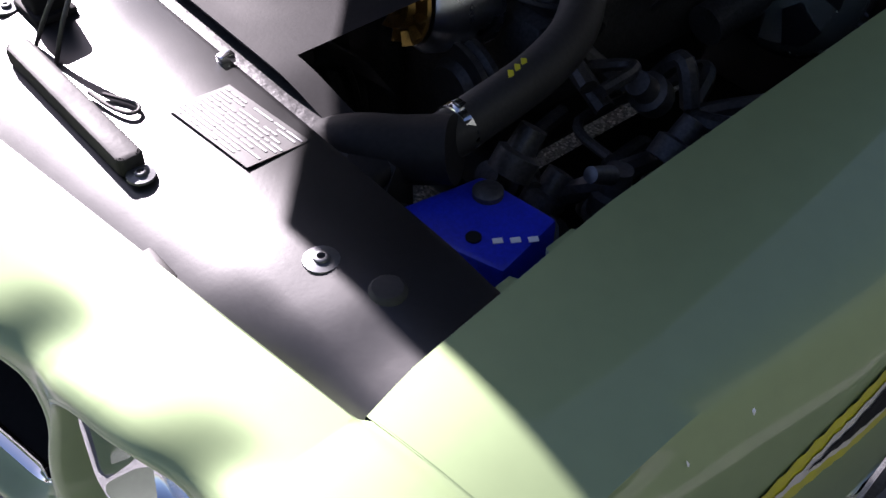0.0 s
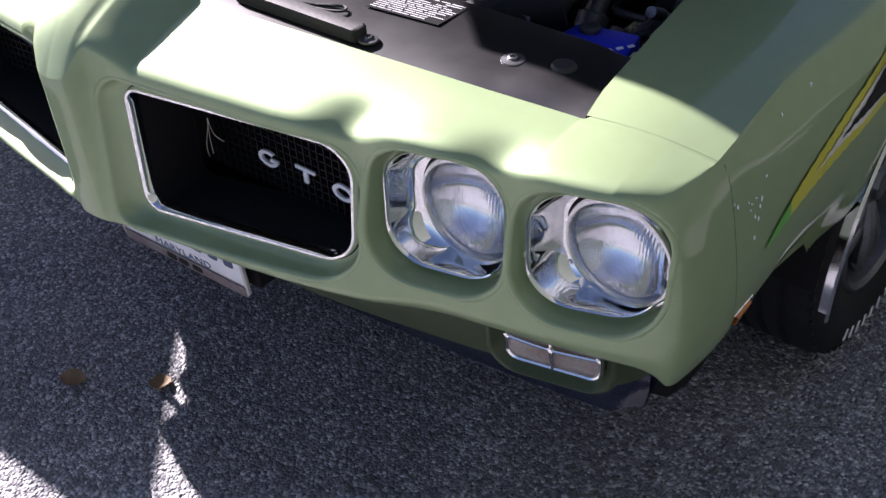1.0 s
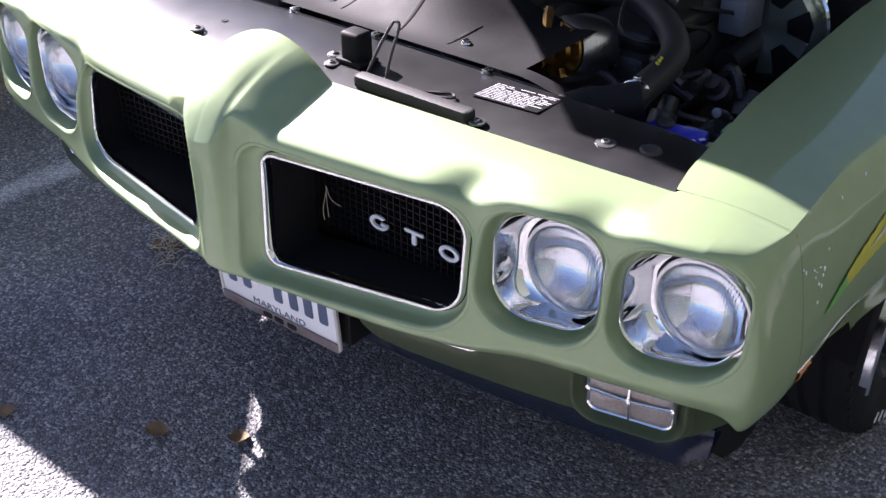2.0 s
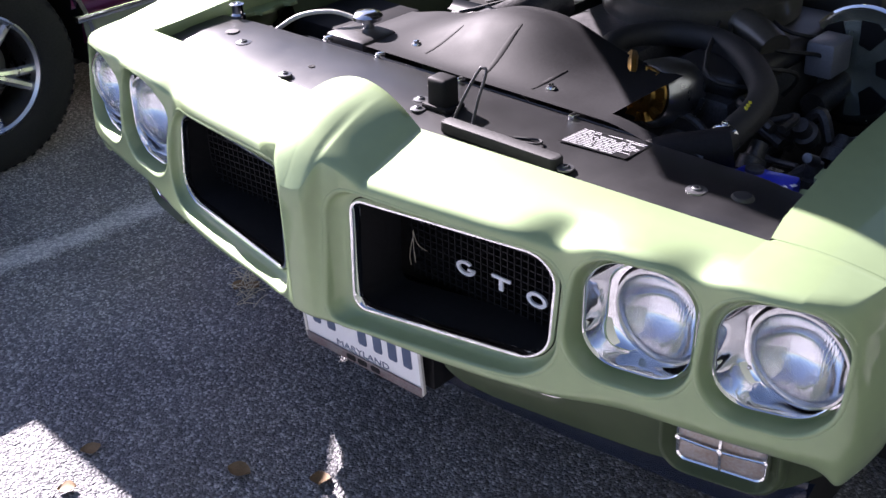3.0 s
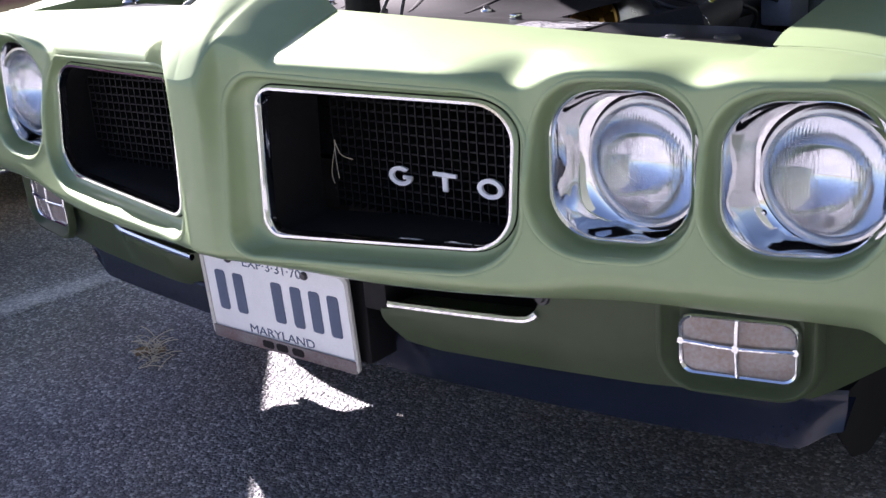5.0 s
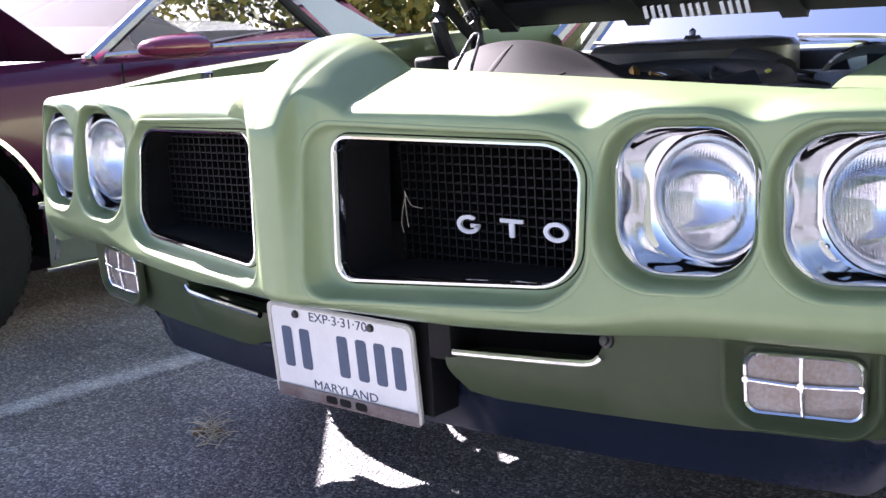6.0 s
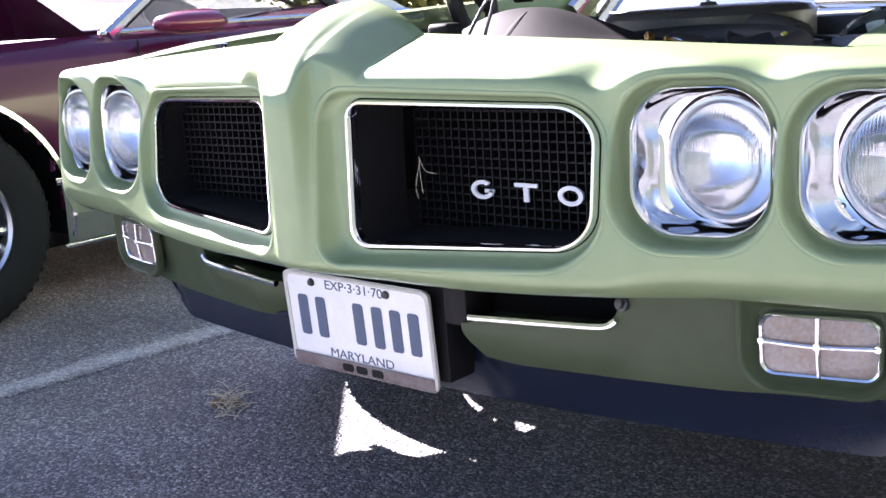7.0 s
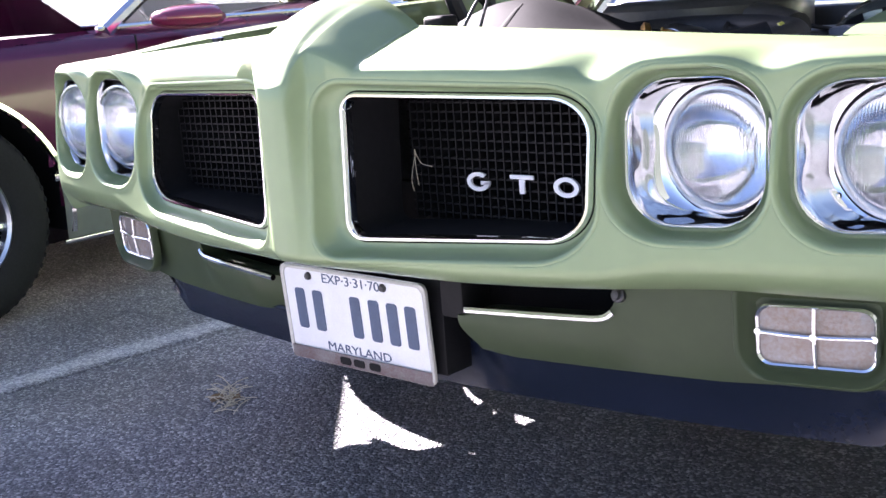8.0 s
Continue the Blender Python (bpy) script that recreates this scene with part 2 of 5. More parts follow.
def box(x0, x1, y0, y1, z0, z1, bevel=0.004, bm=None, seg=2):
    own = bmesh.new()
    bmesh.ops.create_cube(own, size=1)
    for v in own.verts:
        v.co = ((x0 + x1) / 2 + v.co.x * (x1 - x0), (y0 + y1) / 2 + v.co.y * (y1 - y0), (z0 + z1) / 2 + v.co.z * (z1 - z0))
    if bevel:
        bmesh.ops.bevel(own, geom=own.edges[:], offset=bevel, segments=seg, profile=0.5, affect="EDGES")
    return join(bm, own)


def join(bm, own):
    if bm is None:
        return own
    me = bpy.data.meshes.new("tmp")
    own.to_mesh(me)
    own.free()
    bm.from_mesh(me)
    bpy.data.meshes.remove(me)
    return bm


def lathe(profile, m=None, n=32, bm=None, cap=True):
    """Spins (radius, height) points round z, then lays the result by m."""
    own = bmesh.new()
    rings = []
    for r, h in profile:
        if r < 1e-6:
            rings.append([own.verts.new((0, 0, h))])
        else:
            rings.append([own.verts.new((r * math.cos(2 * math.pi * k / n), r * math.sin(2 * math.pi * k / n), h)) for k in range(n)])
    for a, b in zip(rings, rings[1:]):
        for k in range(n):
            q = (k + 1) % n
            if len(a) == 1 and len(b) > 1:
                own.faces.new((a[0], b[k], b[q]))
            elif len(b) == 1 and len(a) > 1:
                own.faces.new((a[k], a[q], b[0]))
            elif len(a) > 1:
                own.faces.new((a[k], a[q], b[q], b[k]))
    if m is not None:
        own.transform(m)
    return join(bm, own)


def tube(points, r, n=10, bm=None, caps=True, steps=6):
    """A round bar through points, smoothed."""
    pts = [Vector(p) for p in points]
    line = []
    for i in range(len(pts) - 1):
        p0, p1, p2, p3 = pts[max(i - 1, 0)], pts[i], pts[i + 1], pts[min(i + 2, len(pts) - 1)]
        for s in range(steps):
            t = s / steps
            line.append(0.5 * (2 * p1 + (p2 - p0) * t + (2 * p0 - 5 * p1 + 4 * p2 - p3) * t * t + (3 * p1 - p0 - 3 * p2 + p3) * t ** 3))
    line.append(pts[-1])
    own = bmesh.new()
    up = Vector((0.13, 0.21, 0.97))
    rings = []
    for i, p in enumerate(line):
        d = (line[min(i + 1, len(line) - 1)] - line[max(i - 1, 0)]).normalized()
        a = d.cross(up).normalized()
        b = d.cross(a).normalized()
        rad = r(i / (len(line) - 1)) if callable(r) else r
        rings.append([own.verts.new(p + rad * (math.cos(2 * math.pi * k / n) * a + math.sin(2 * math.pi * k / n) * b)) for k in range(n)])
    for A, B in zip(rings, rings[1:]):
        for k in range(n):
            own.faces.new((A[k], A[(k + 1) % n], B[(k + 1) % n], B[k]))
    if caps:
        own.faces.new(rings[0])
        own.faces.new(rings[-1])
    return join(bm, own)


def prism(outline, m, depth, bevel=0.0, bm=None):
    """A flat outline (x, y) given thickness along z, laid by m."""
    own = bmesh.new()
    f = own.faces.new([own.verts.new((x, y, 0)) for x, y in outline])
    r = bmesh.ops.extrude_face_region(own, geom=[f])
    for v in r["geom"]:
        if isinstance(v, bmesh.types.BMVert):
            v.co.z += depth
    if bevel:
        bmesh.ops.recalc_face_normals(own, faces=own.faces)
        bmesh.ops.bevel(own, geom=own.edges[:], offset=bevel, segments=2, profile=0.5, affect="EDGES")
    own.transform(m)
    return join(bm, own)


def rrect(cx, cz, w, h, r, n=8, mid=0):
    """Points of a rounded rectangle; r may be four radii (left low, right low, right high, left high)."""
    rs = r if isinstance(r, tuple) else (r,) * 4
    out = []
    for (sx, sz, a0), rad in zip(((-1, -1, 180), (1, -1, 270), (1, 1, 0), (-1, 1, 90)), rs):
        for k in range(n + 1):
            a = radians(a0 + 90 * k / n)
            out.append((cx + sx * (w / 2 - rad) + rad * math.cos(a), cz + sz * (h / 2 - rad) + rad * math.sin(a)))
    if mid:
        dense = []
        for i, p in enumerate(out):
            dense.append(p)
            if i % (n + 1) == n:
                q = out[(i + 1) % len(out)]
                dense += [(p[0] + (q[0] - p[0]) * k / (mid + 1), p[1] + (q[1] - p[1]) * k / (mid + 1)) for k in range(1, mid + 1)]
        out = dense
    return out


def text(name, words, size, m, material, parent, depth=0.0008, width=1.0):
    c = bpy.data.curves.new(name, "FONT")
    c.body, c.size, c.extrude, c.align_x, c.align_y = words, size, depth, "CENTER", "CENTER"
    t = bpy.data.objects.new(name, c)
    me = bpy.data.meshes.new_from_object(t)
    bpy.data.objects.remove(t)
    me.transform(m @ Matrix.Diagonal((width, 1, 1, 1)))
    me.materials.append(material)
    ob = new(name, me)
    return hang(ob, parent)


# ---- ground ----
gr = bmesh.new()
bmesh.ops.create_grid(gr, x_segments=8, y_segments=8, size=400)
ground = part("ground", gr, ASPHALT, None)
tagged(ground, "dark asphalt car park with pale stone chips", "asphalt", kind="structure")
ACROSS = (-1.0, -0.6, -0.3, 0.0, 0.3, 0.6, 1.0)
ys = [-6 + 0.25 * k for k in range(60)]
ln = sheet([[(-1.485 + 0.11 * (y - 0.1) + 0.072 * e + 0.008 * math.sin(y * 7), y, 0.0025) for e in ACROSS] for y in ys])
line = part("parking_line", ln, LINE, None)
worn = line.data.attributes.new("wear", "FLOAT", "POINT")
for v in line.data.vertices:
    mid = -1.485 + 0.11 * (v.co.y - 0.1) + 0.008 * math.sin(v.co.y * 7)
    worn.data[v.index].value = 0.75 * min(1.0, abs(v.co.x - mid) / 0.072) ** 2
tagged(line, "worn white painted parking bay line on asphalt", "road marking", kind="structure")

# ---- the green car ----
car = thing("car", 0, 0.9, 0, "pale metallic green muscle car with open hood, parked on asphalt", "car")

STAND["on"] = True


def lerp(x, table):
    return float(np.interp(x, [a for a, _ in table], [b for _, b in table]))


FRONT = [(0, -0.016), (0.05, -0.014), (0.10, -0.002), (0.15, 0.010), (0.2, 0.018), (0.3, 0.034), (0.4, 0.053), (0.5, 0.077), (0.6, 0.100), (0.66, 0.113),
         (0.74, 0.131), (0.80, 0.146), (0.86, 0.164), (0.90, 0.180), (0.917, 0.192), (0.925, 0.204), (0.930, 0.222), (0.933, 0.243), (0.935, 0.264), (0.936, 0.284)]
GRILLE = (0.3055, 0.6755, 0.417, 0.236, (0.040, 0.078, 0.078, 0.046))
LAMPS = ((0.6175, 0.6995, 0.191, 0.205, 0.072), (0.8125, 0.6955, 0.186, 0.199, 0.072))
VALLEYS = ((0.517, 1.0), (0.716, 0.72))


def eased(x, table, wide=0.028):
    """A table read with its corners rounded off."""
    return sum(lerp(min(max(x + wide * k / 4, table[0][0]), table[-1][0]), table) for k in range(-4, 5)) / 9


def front_y(ax):
    """Depth of the nose's face along its width."""
    return eased(ax, FRONT, min(0.028, 0.4 * max(0.0, 0.936 - ax)))


def rear_y(x):
    x = abs(x)
    if x > 0.74:
        return 0.258 + (x - 0.74) * 0.17
    return 0.158 + 0.174 * max(0.0, x - 0.165)


def rear_z(x):
    x = abs(x)
    out = min(1.0, max(0.0, (x - 0.735) / 0.165))
    return 0.864 - 0.0737 * max(0.0, min(x, 0.74) - 0.165) - 0.118 * max(0.0, x - 0.74) + 0.006 * math.sin(math.pi * out)


LIP = [(0, 0.814), (0.17, 0.814), (0.30, 0.811), (0.42, 0.806), (0.52, 0.808), (0.56, 0.816), (0.63, 0.816), (0.69, 0.811), (0.76, 0.808), (0.84, 0.807), (0.90, 0.802), (0.936, 0.794)]


BEAK = [(-0.070, 0.735), (-0.050, 0.775), (-0.030, 0.815), (-0.016, 0.838), (-0.005, 0.854), (0.013, 0.871), (0.041, 0.888), (0.076, 0.903), (0.123, 0.914), (0.17, 0.918), (0.25, 0.920)]


def front_z(x):
    return eased(abs(x), LIP, 0.036)


def lean(x):
    x = abs(x)
    return 0.10 - 0.05 * ss(0.4, 0.65, x)


def taper(x):
    """The grille opening is taller towards the middle of the car."""
    return 1.04 - 0.15 * (min(max(abs(x), 0.10), 0.51) - 0.10) / 0.41


def grille_plane(x, z):
    return 0.017 + (x - 0.14) * 0.205 + (z - 0.68) * (0.05 + 0.07 * (x - 0.14) / 0.34)


def lamp_plane(x, z, cx):
    return lerp(cx, FRONT) + 0.024 + (x - cx) * (0.235 if cx < 0.7 else 0.35) - lean(cx) * (0.79 - z) * 0.6


def low_z(x):
    return eased(abs(x), [(0, 0.530), (0.10, 0.524), (0.3, 0.517), (0.5, 0.521), (0.65, 0.526), (0.83, 0.522), (0.90, 0.514), (0.94, 0.508)])


def grille_rim(n=10):
    """Outline of the grille opening, taller towards the middle of the car."""
    cx, cz, w, h, r = GRILLE
    return [(px, cz + (pz - cz) * taper(px)) for px, pz in rrect(cx, cz, w, h, r, n, 10)]


def inside(x, z, ring):
    """Tells whether a place lies in a closed outline."""
    odd, j = False, len(ring) - 1
    for i in range(len(ring)):
        (xi, zi), (xj, zj) = ring[i], ring[j]
        if (zi > z) != (zj > z) and x < (xj - xi) * (z - zi) / (zj - zi) + xi:
            odd = not odd
        j = i
    return odd


def side_w(z):
    """Half width of the car's front corner at a height: it bulges below the crease."""
    return lerp(z, [(0.49, 0.905), (0.51, 0.922), (0.53, 0.932), (0.56, 0.940), (0.60, 0.943), (0.64, 0.940), (0.68, 0.934), (0.72, 0.927), (0.76, 0.918), (0.785, 0.910), (0.80, 0.901), (0.83, 0.896)])


def squeeze(ax, z):
    return ax if ax < 0.84 else 0.84 + (ax - 0.84) * (side_w(z) - 0.84) / 0.096


def nose_column(x):
    ax = abs(x)
    wx = squeeze(ax, 0.80)
    yf, yr, zf, zr, zb = front_y(ax), rear_y(wx), front_z(x), rear_z(wx), low_z(x)
    yr = max(yr, yf + 0.01)
    # the middle pillar stands upright, proud of the openings
    proud = ss(0.095, 0.056, ax)
    y0, z0 = yf, zf
    yf, zf = yf - 0.026 * proud, zf - 0.034 * proud
    tilt = lean(x) - 0.11 * proud
    pts = []
    # rear edge: a short rolled lip that ends at the fender
    drop = 0.050 * ss(0.745, 0.725, ax)
    for k in range(8):
        t = k / 8
        pts.append((yr + 0.003 * (1 - t) - 0.006 * ss(0.5, 1, t), zr - drop * (1 - t) ** 1.6 - 0.0015 * t))
    # top: an even slope to a rounded front lip
    corner = (yf, zf + 0.004)
    reach = min(0.030, 0.4 * (yr - yf))
    rise = (zr - corner[1]) / max(0.02, yr - yf)
    turn = (yf + reach, corner[1] + rise * reach)
    for k in range(10):
        t = k / 10
        pts.append((yr - 0.006 + (turn[0] - yr + 0.006) * t, zr - 0.001 + (turn[1] - zr + 0.001) * t + 0.10 * max(0.0, zr - zf) * math.sin(math.pi * t) * 0.5))
    for k in range(6):
        t = k / 5
        a, b, c = (1 - t) ** 2, 2 * t * (1 - t), t * t
        pts.append((a * turn[0] + b * corner[0] + c * yf, a * turn[1] + b * corner[1] + c * (zf - 0.010)))
    z1, zlow = zf - 0.010, 0.558 + 0.02 * ss(0.5, 0.62, ax)
    for k in range(1, 77):
        z = z1 + (zlow - z1) * k / 76
        pts.append((yf - tilt * (z1 - z), z))
    ylow = yf - tilt * (z1 - zlow)
    for k in range(1, 13):
        a = radians(90 * k / 12)
        pts.append((ylow + 0.075 * ss(0.938, 0.87, ax) * (1 - math.cos(a)) ** 0.9, zlow - (zlow - zb) * math.sin(a)))
    pts.append((ylow + 0.13 * ss(0.938, 0.87, ax), zb + 0.004))
    out = []
    for k, (y, z) in enumerate(pts):
        # beak: a ridge over the middle with a crisp foot
        if ax < 0.165:
            u = (0.579 * ax if ax < 0.095 else ax - 0.040) / 0.125
            w = max(0.0, 1 - (max(0.0, math.sqrt(u * u + 0.004) - 0.0632) / 0.9388) ** (1.2 + 0.5 * ss(0.03, 0.16, y)))
            crest = eased(y, BEAK, 0.014)
            if k <= 23:
                foot = z0 + (zr - z0) * (y - y0) / (yr - y0) if y > y0 else z0 - 1.3 * (y0 - y)
                z += (foot - z) * proud * ss(7, 12, k)
                z = z + max(0.0, crest - z) * w * (1.0 if k >= 7 else ss(0, 7, k))
        # valleys between the pods, running down into the webs between the openings
        for xv, deep in VALLEYS:
            mid = xv - 0.020 * (1.0 if k <= 22 else ss(0.74, 0.79, z))
            g = math.exp(-((ax - mid) / (0.042 if ax < mid else 0.038)) ** 2)
            if g > 0.005:
                low = ss(0.66, 0.785, z) if k > 22 else 1.0
                back = ss(yf + 0.075, yf + 0.006, y) if k <= 22 else 1.0
                y += 0.013 * deep * g * low * back
                z -= 0.015 * deep * g * low * back
        # pods swell between the valleys
        for cx, *_ in LAMPS:
            g = math.exp(-((ax - cx) / 0.055) ** 2)
            if k > 4 and z > 0.6:
                y -= 0.003 * g * ss(0.60, 0.70, z) * ss(4, 18, k)
        out.append((squeeze(ax, z) * (1 if x > 0 else -1), y, z))
    return out


def face_y(x, z):
    """Depth of the nose's front face at a place."""
    if x > 0.84:
        x = min(0.936, 0.84 + (x - 0.84) * 0.096 / (side_w(z) - 0.84))
    c = nose_column(x)[19:101]
    return float(np.interp(-z, [-p[2] for p in c], [p[1] for p in c]))


xs = sorted({round(0.0025 * k, 5) for k in range(352)} | {0.876 + 0.0028 * k for k in range(17)} | {0.924, 0.9265, 0.929, 0.931, 0.9325, 0.934, 0.935, 0.936})
xs = [-x for x in reversed(xs) if x > 0] + xs
cols = [nose_column(x) for x in xs]
cols = [[(p[0], max(p[1], 0.2965), p[2]) for p in cols[0]]] + cols + [[(p[0], max(p[1], 0.2965), p[2]) for p in cols[-1]]]
RIMS = [grille_rim()] + [rrect(cx, cz, w, h, r, 10, 10) for cx, cz, w, h, r in LAMPS]
SHRUNK = [[(cx + (px - cx) * (1 - 0.004 / w), cz + (pz - cz) * (1 - 0.004 / h)) for px, pz in ring] for ring, (cx, cz, w, h, r) in zip(RIMS, (GRILLE,) + LAMPS)]
GROWN = [[(cx + (px - cx) * (1 + 0.007 / w), cz + (pz - cz) * (1 + 0.007 / h)) for px, pz in ring] for ring, (cx, cz, w, h, r) in zip(RIMS, (GRILLE,) + LAMPS)]
cols = [[(p[0], p[1] + 0.003, p[2] - 0.002 * (p[2] > 0.77)) if k > 23 and any(inside(abs(p[0]), p[2], r) for r in GROWN) else p for k, p in enumerate(c)] for c in cols]
gone = [[k > 23 and p[2] > 0.545 and any(inside(abs(p[0]), p[2], r) for r in SHRUNK) for k, p in enumerate(c)] for c in cols]
nose = sheet(cols, lambda i, j: not (gone[i][j] or gone[i + 1][j] or gone[i][j + 1] or gone[i + 1][j + 1]))
nose = part("bumper_nose", nose, GREEN, car, "body-coloured moulded bumper nose with central beak", angle=50)
# rolled rims and coved recesses round the openings
SIDES = ((GRILLE, 0.0065), (LAMPS[0], 0.005), (LAMPS[1], 0.005))


def frame_ring(inset, dy, n=10):
    """Outline of the chrome grille frame."""
    cx, cz, w, h = 0.3125, 0.6780, 0.365, 0.203
    rad = (0.030, 0.056, 0.056, 0.026)
    out = []
    for px, pz in rrect(cx, cz, w - 2 * inset, h - 2 * inset, tuple(max(0.006, q - inset) for q in rad), n, 10):
        pz = cz + (pz - cz) * (1.02 - 0.13 * (px - 0.133) / 0.352)
        out.append((px, grille_plane(px, pz) + dy, pz))
    return out


def lamp_ring(spec, inset, dy, n=10):
    cx, cz, w, h, r = spec
    return [(px, lamp_plane(px, pz, cx) + dy, pz) for px, pz in rrect(cx, cz, w - 2 * inset, h - 2 * inset, r - inset, n, 10)]


for s in (1, -1):
    for which in range(3):
        ring = RIMS[which]
        spec, lip = SIDES[which]
        cx, cz = spec[0], spec[1]
        loops = []
        for grow, dy in ((0.008, 0.0024), (0.0062, 0.0003), (0.0045, -0.0007), (0.0022, -0.0006), (0.0, 0.0006), (-0.0016, 0.0028), (-0.0026, 0.0060)):
            pts = rrect(cx, cz, spec[2] + 2 * grow, spec[3] + 2 * grow, tuple(q + grow for q in spec[4]) if which == 0 else spec[4] + grow, 10, 10)
            if which == 0:
                pts = [(px, cz + (pz - cz) * taper(px)) for px, pz in pts]
            loops.append([(px, face_y(px, pz) + dy, pz) for px, pz in pts])
        edge = loops[-1]
        seat = frame_ring(-0.003, 0.004) if which == 0 else lamp_ring(spec, 0.0095, 0.009)
        for t in (0.25, 0.5, 0.75, 1.0):
            d = 1 - (1 - t) ** 2.6
            loops.append([(e[0] + (q[0] - e[0]) * t, e[1] + (max(q[1], e[1] + 0.004) - e[1]) * d, e[2] + (q[2] - e[2]) * t) for e, q in zip(edge, seat)])
        loops = [[(s * p[0], p[1], p[2]) for p in l] for l in loops]
        part("opening_rim", sheet(loops if s > 0 else [list(reversed(l)) for l in loops], closed=True), GREEN, nose, "rolled rim of a grille or lamp opening", angle=50)


# fenders, with the wheel arch cut out
WHEEL_Y, WHEEL_Z, ARCH = 1.03, 0.335, 0.395


def fender_rows(s):
    rows = []
    ys = [0.285, 0.290] + [0.297 + 0.02 * k for k in range(98)]
    for y in ys:
        inner = lerp(y, [(0.28, 0.735), (0.34, 0.722), (0.55, 0.700), (0.95, 0.690), (1.45, 0.700), (2.3, 0.72)])
        zi = lerp(y, [(0.28, 0.8215), (0.34, 0.828), (0.5, 0.845), (1.0, 0.875), (1.45, 0.89), (2.3, 0.90)])
        crease = lerp(y, [(0.28, 0.898), (0.34, 0.898), (0.5, 0.900), (1.0, 0.905), (2.3, 0.91)])
        zc = zi - 0.012 - 0.008 * ss(0.5, 0.28, y)
        wide = lerp(y, [(0.28, 0.936), (0.4, 0.945), (0.7, 0.957), (1.1, 0.965), (2.3, 0.965)])
        r = [(inner + 0.012, y, zi - 0.05), (inner + 0.001, y, zi - 0.008), (inner + 0.004, y, zi)]
        for k in range(1, 7):
            t = k / 6
            r.append((inner + (crease - inner) * t, y, zi + (zc - zi) * t + 0.006 * math.sin(math.pi * t)))
        for k in range(1, 5):
            t = k / 4
            r.append((crease + (wide - 0.010 - crease) * t ** 0.8, y, zc - 0.055 * t ** 1.3))
        tuck = 0.035 if s < 0 else 0.0
        low = lerp(y, [(0.28, 0.500 + tuck), (0.40, 0.490 + tuck), (0.50, 0.485), (0.62, 0.47), (0.66, 0.40), (1.4, 0.24), (2.3, 0.22)])
        zs = zc - 0.055
        for k in range(1, 31):
            t = k / 30
            bulge = 0.010 * math.sin(math.pi * min(1, t * 1.3)) - 0.04 * ss(0.6, 1, t)
            r.append((wide - 0.010 + bulge, y, zs + (low - zs) * t))
        near, join_ = ss(0.50, 0.285, y), ss(0.66, 0.285, y)
        r = [p if k < 8 else (p[0] + (side_w(p[2]) - p[0]) * join_, p[1], p[2]) for k, p in enumerate(r)]
        rows.append([(s * a, b + near * ((rear_y(a) + 0.0012 if k < 9 else 0.2975) - 0.285), c) for k, (a, b, c) in enumerate(r)])
    return rows


def fender(s):
    rows = fender_rows(s)

    def stays(i, j):
        q = [rows[a][b] for a in (i, i + 1) for b in (j, j + 1)]
        cy, cz = sum(p[1] for p in q) / 4, sum(p[2] for p in q) / 4
        return j < 12 or math.hypot(cy - WHEEL_Y, cz - WHEEL_Z) > ARCH

    ob = part("fender", sheet(rows, stays), GREEN, car, "green front fender with wheel arch", angle=45)
    lip = bmesh.new()
    arc = [radians(a) for a in range(-18, 199, 6)]
    rr = [[(s * (0.958 + 0.004 * (q == 1) - 0.02 * (q == 3)), WHEEL_Y + (ARCH + e) * math.cos(a), WHEEL_Z + (ARCH + e) * math.sin(a)) for q, e in enumerate((0.016, 0.010, -0.004, -0.006))] for a in arc if a < radians(184)]
    part("arch_lip", join(lip, sheet(rr)), CHROME_WORN, ob, "bright wheel arch moulding")
    inner = [[(s * x, WHEEL_Y + (ARCH + 0.01) * math.cos(a), WHEEL_Z + (ARCH + 0.01) * math.sin(a)) for x in (0.93, 0.68)] for a in arc if a < radians(178)]
    part("wheel_well", sheet(inner), INTERIOR, ob, "dark wheel well liner")
    if s > 0:
        for mats, begin, w0, lift, words in ((YELLOW, 0.22, 1.0, 0.0, "yellow painted side stripe"), (WHITE_STRIPE, 0.42, 0.46, 0.0012, "white inner line of the side stripe"), (BLACK_PLASTIC, 0.66, 0.40, 0.0024, "dark inner wedge of the side stripe"), (LIME, 0.0, 1.0, 0.0, "lime green tip of the side stripe")):
            strip = []
            for k in range(90):
                t = k / 40
                if t < begin or (mats is LIME and t > 0.225):
                    continue
                y, mid = 0.372 + 0.277 * t, 0.640 + 0.112 * t - 0.012 * t * t
                half = 0.003 + 0.038 * t
                if begin and mats is not YELLOW:
                    half = (half - 0.010) * w0 * 1.7 * min(1.0, (t - begin) * 2.2 + 0.04)
                strip.append([(s * (side_x(y, z) + 0.0022 + lift), y, z) for z in [mid + half * q / 4 for q in range(-4, 5)]])
            part("stripe", sheet(strip), mats, ob, words)
    return ob


def side_x(y, z):
    row = fender_rows_cached(y)
    zz = [p[2] for p in row][::-1]
    xx = [p[0] for p in row][::-1]
    return float(np.interp(z, zz, xx))


CACHE = {}


def fender_rows_cached(y):
    if "rows" not in CACHE:
        CACHE["rows"] = fender_rows(1)
    i = min(range(len(CACHE["rows"])), key=lambda k: abs(CACHE["rows"][k][0][1] - y))
    return CACHE["rows"][i][9:]


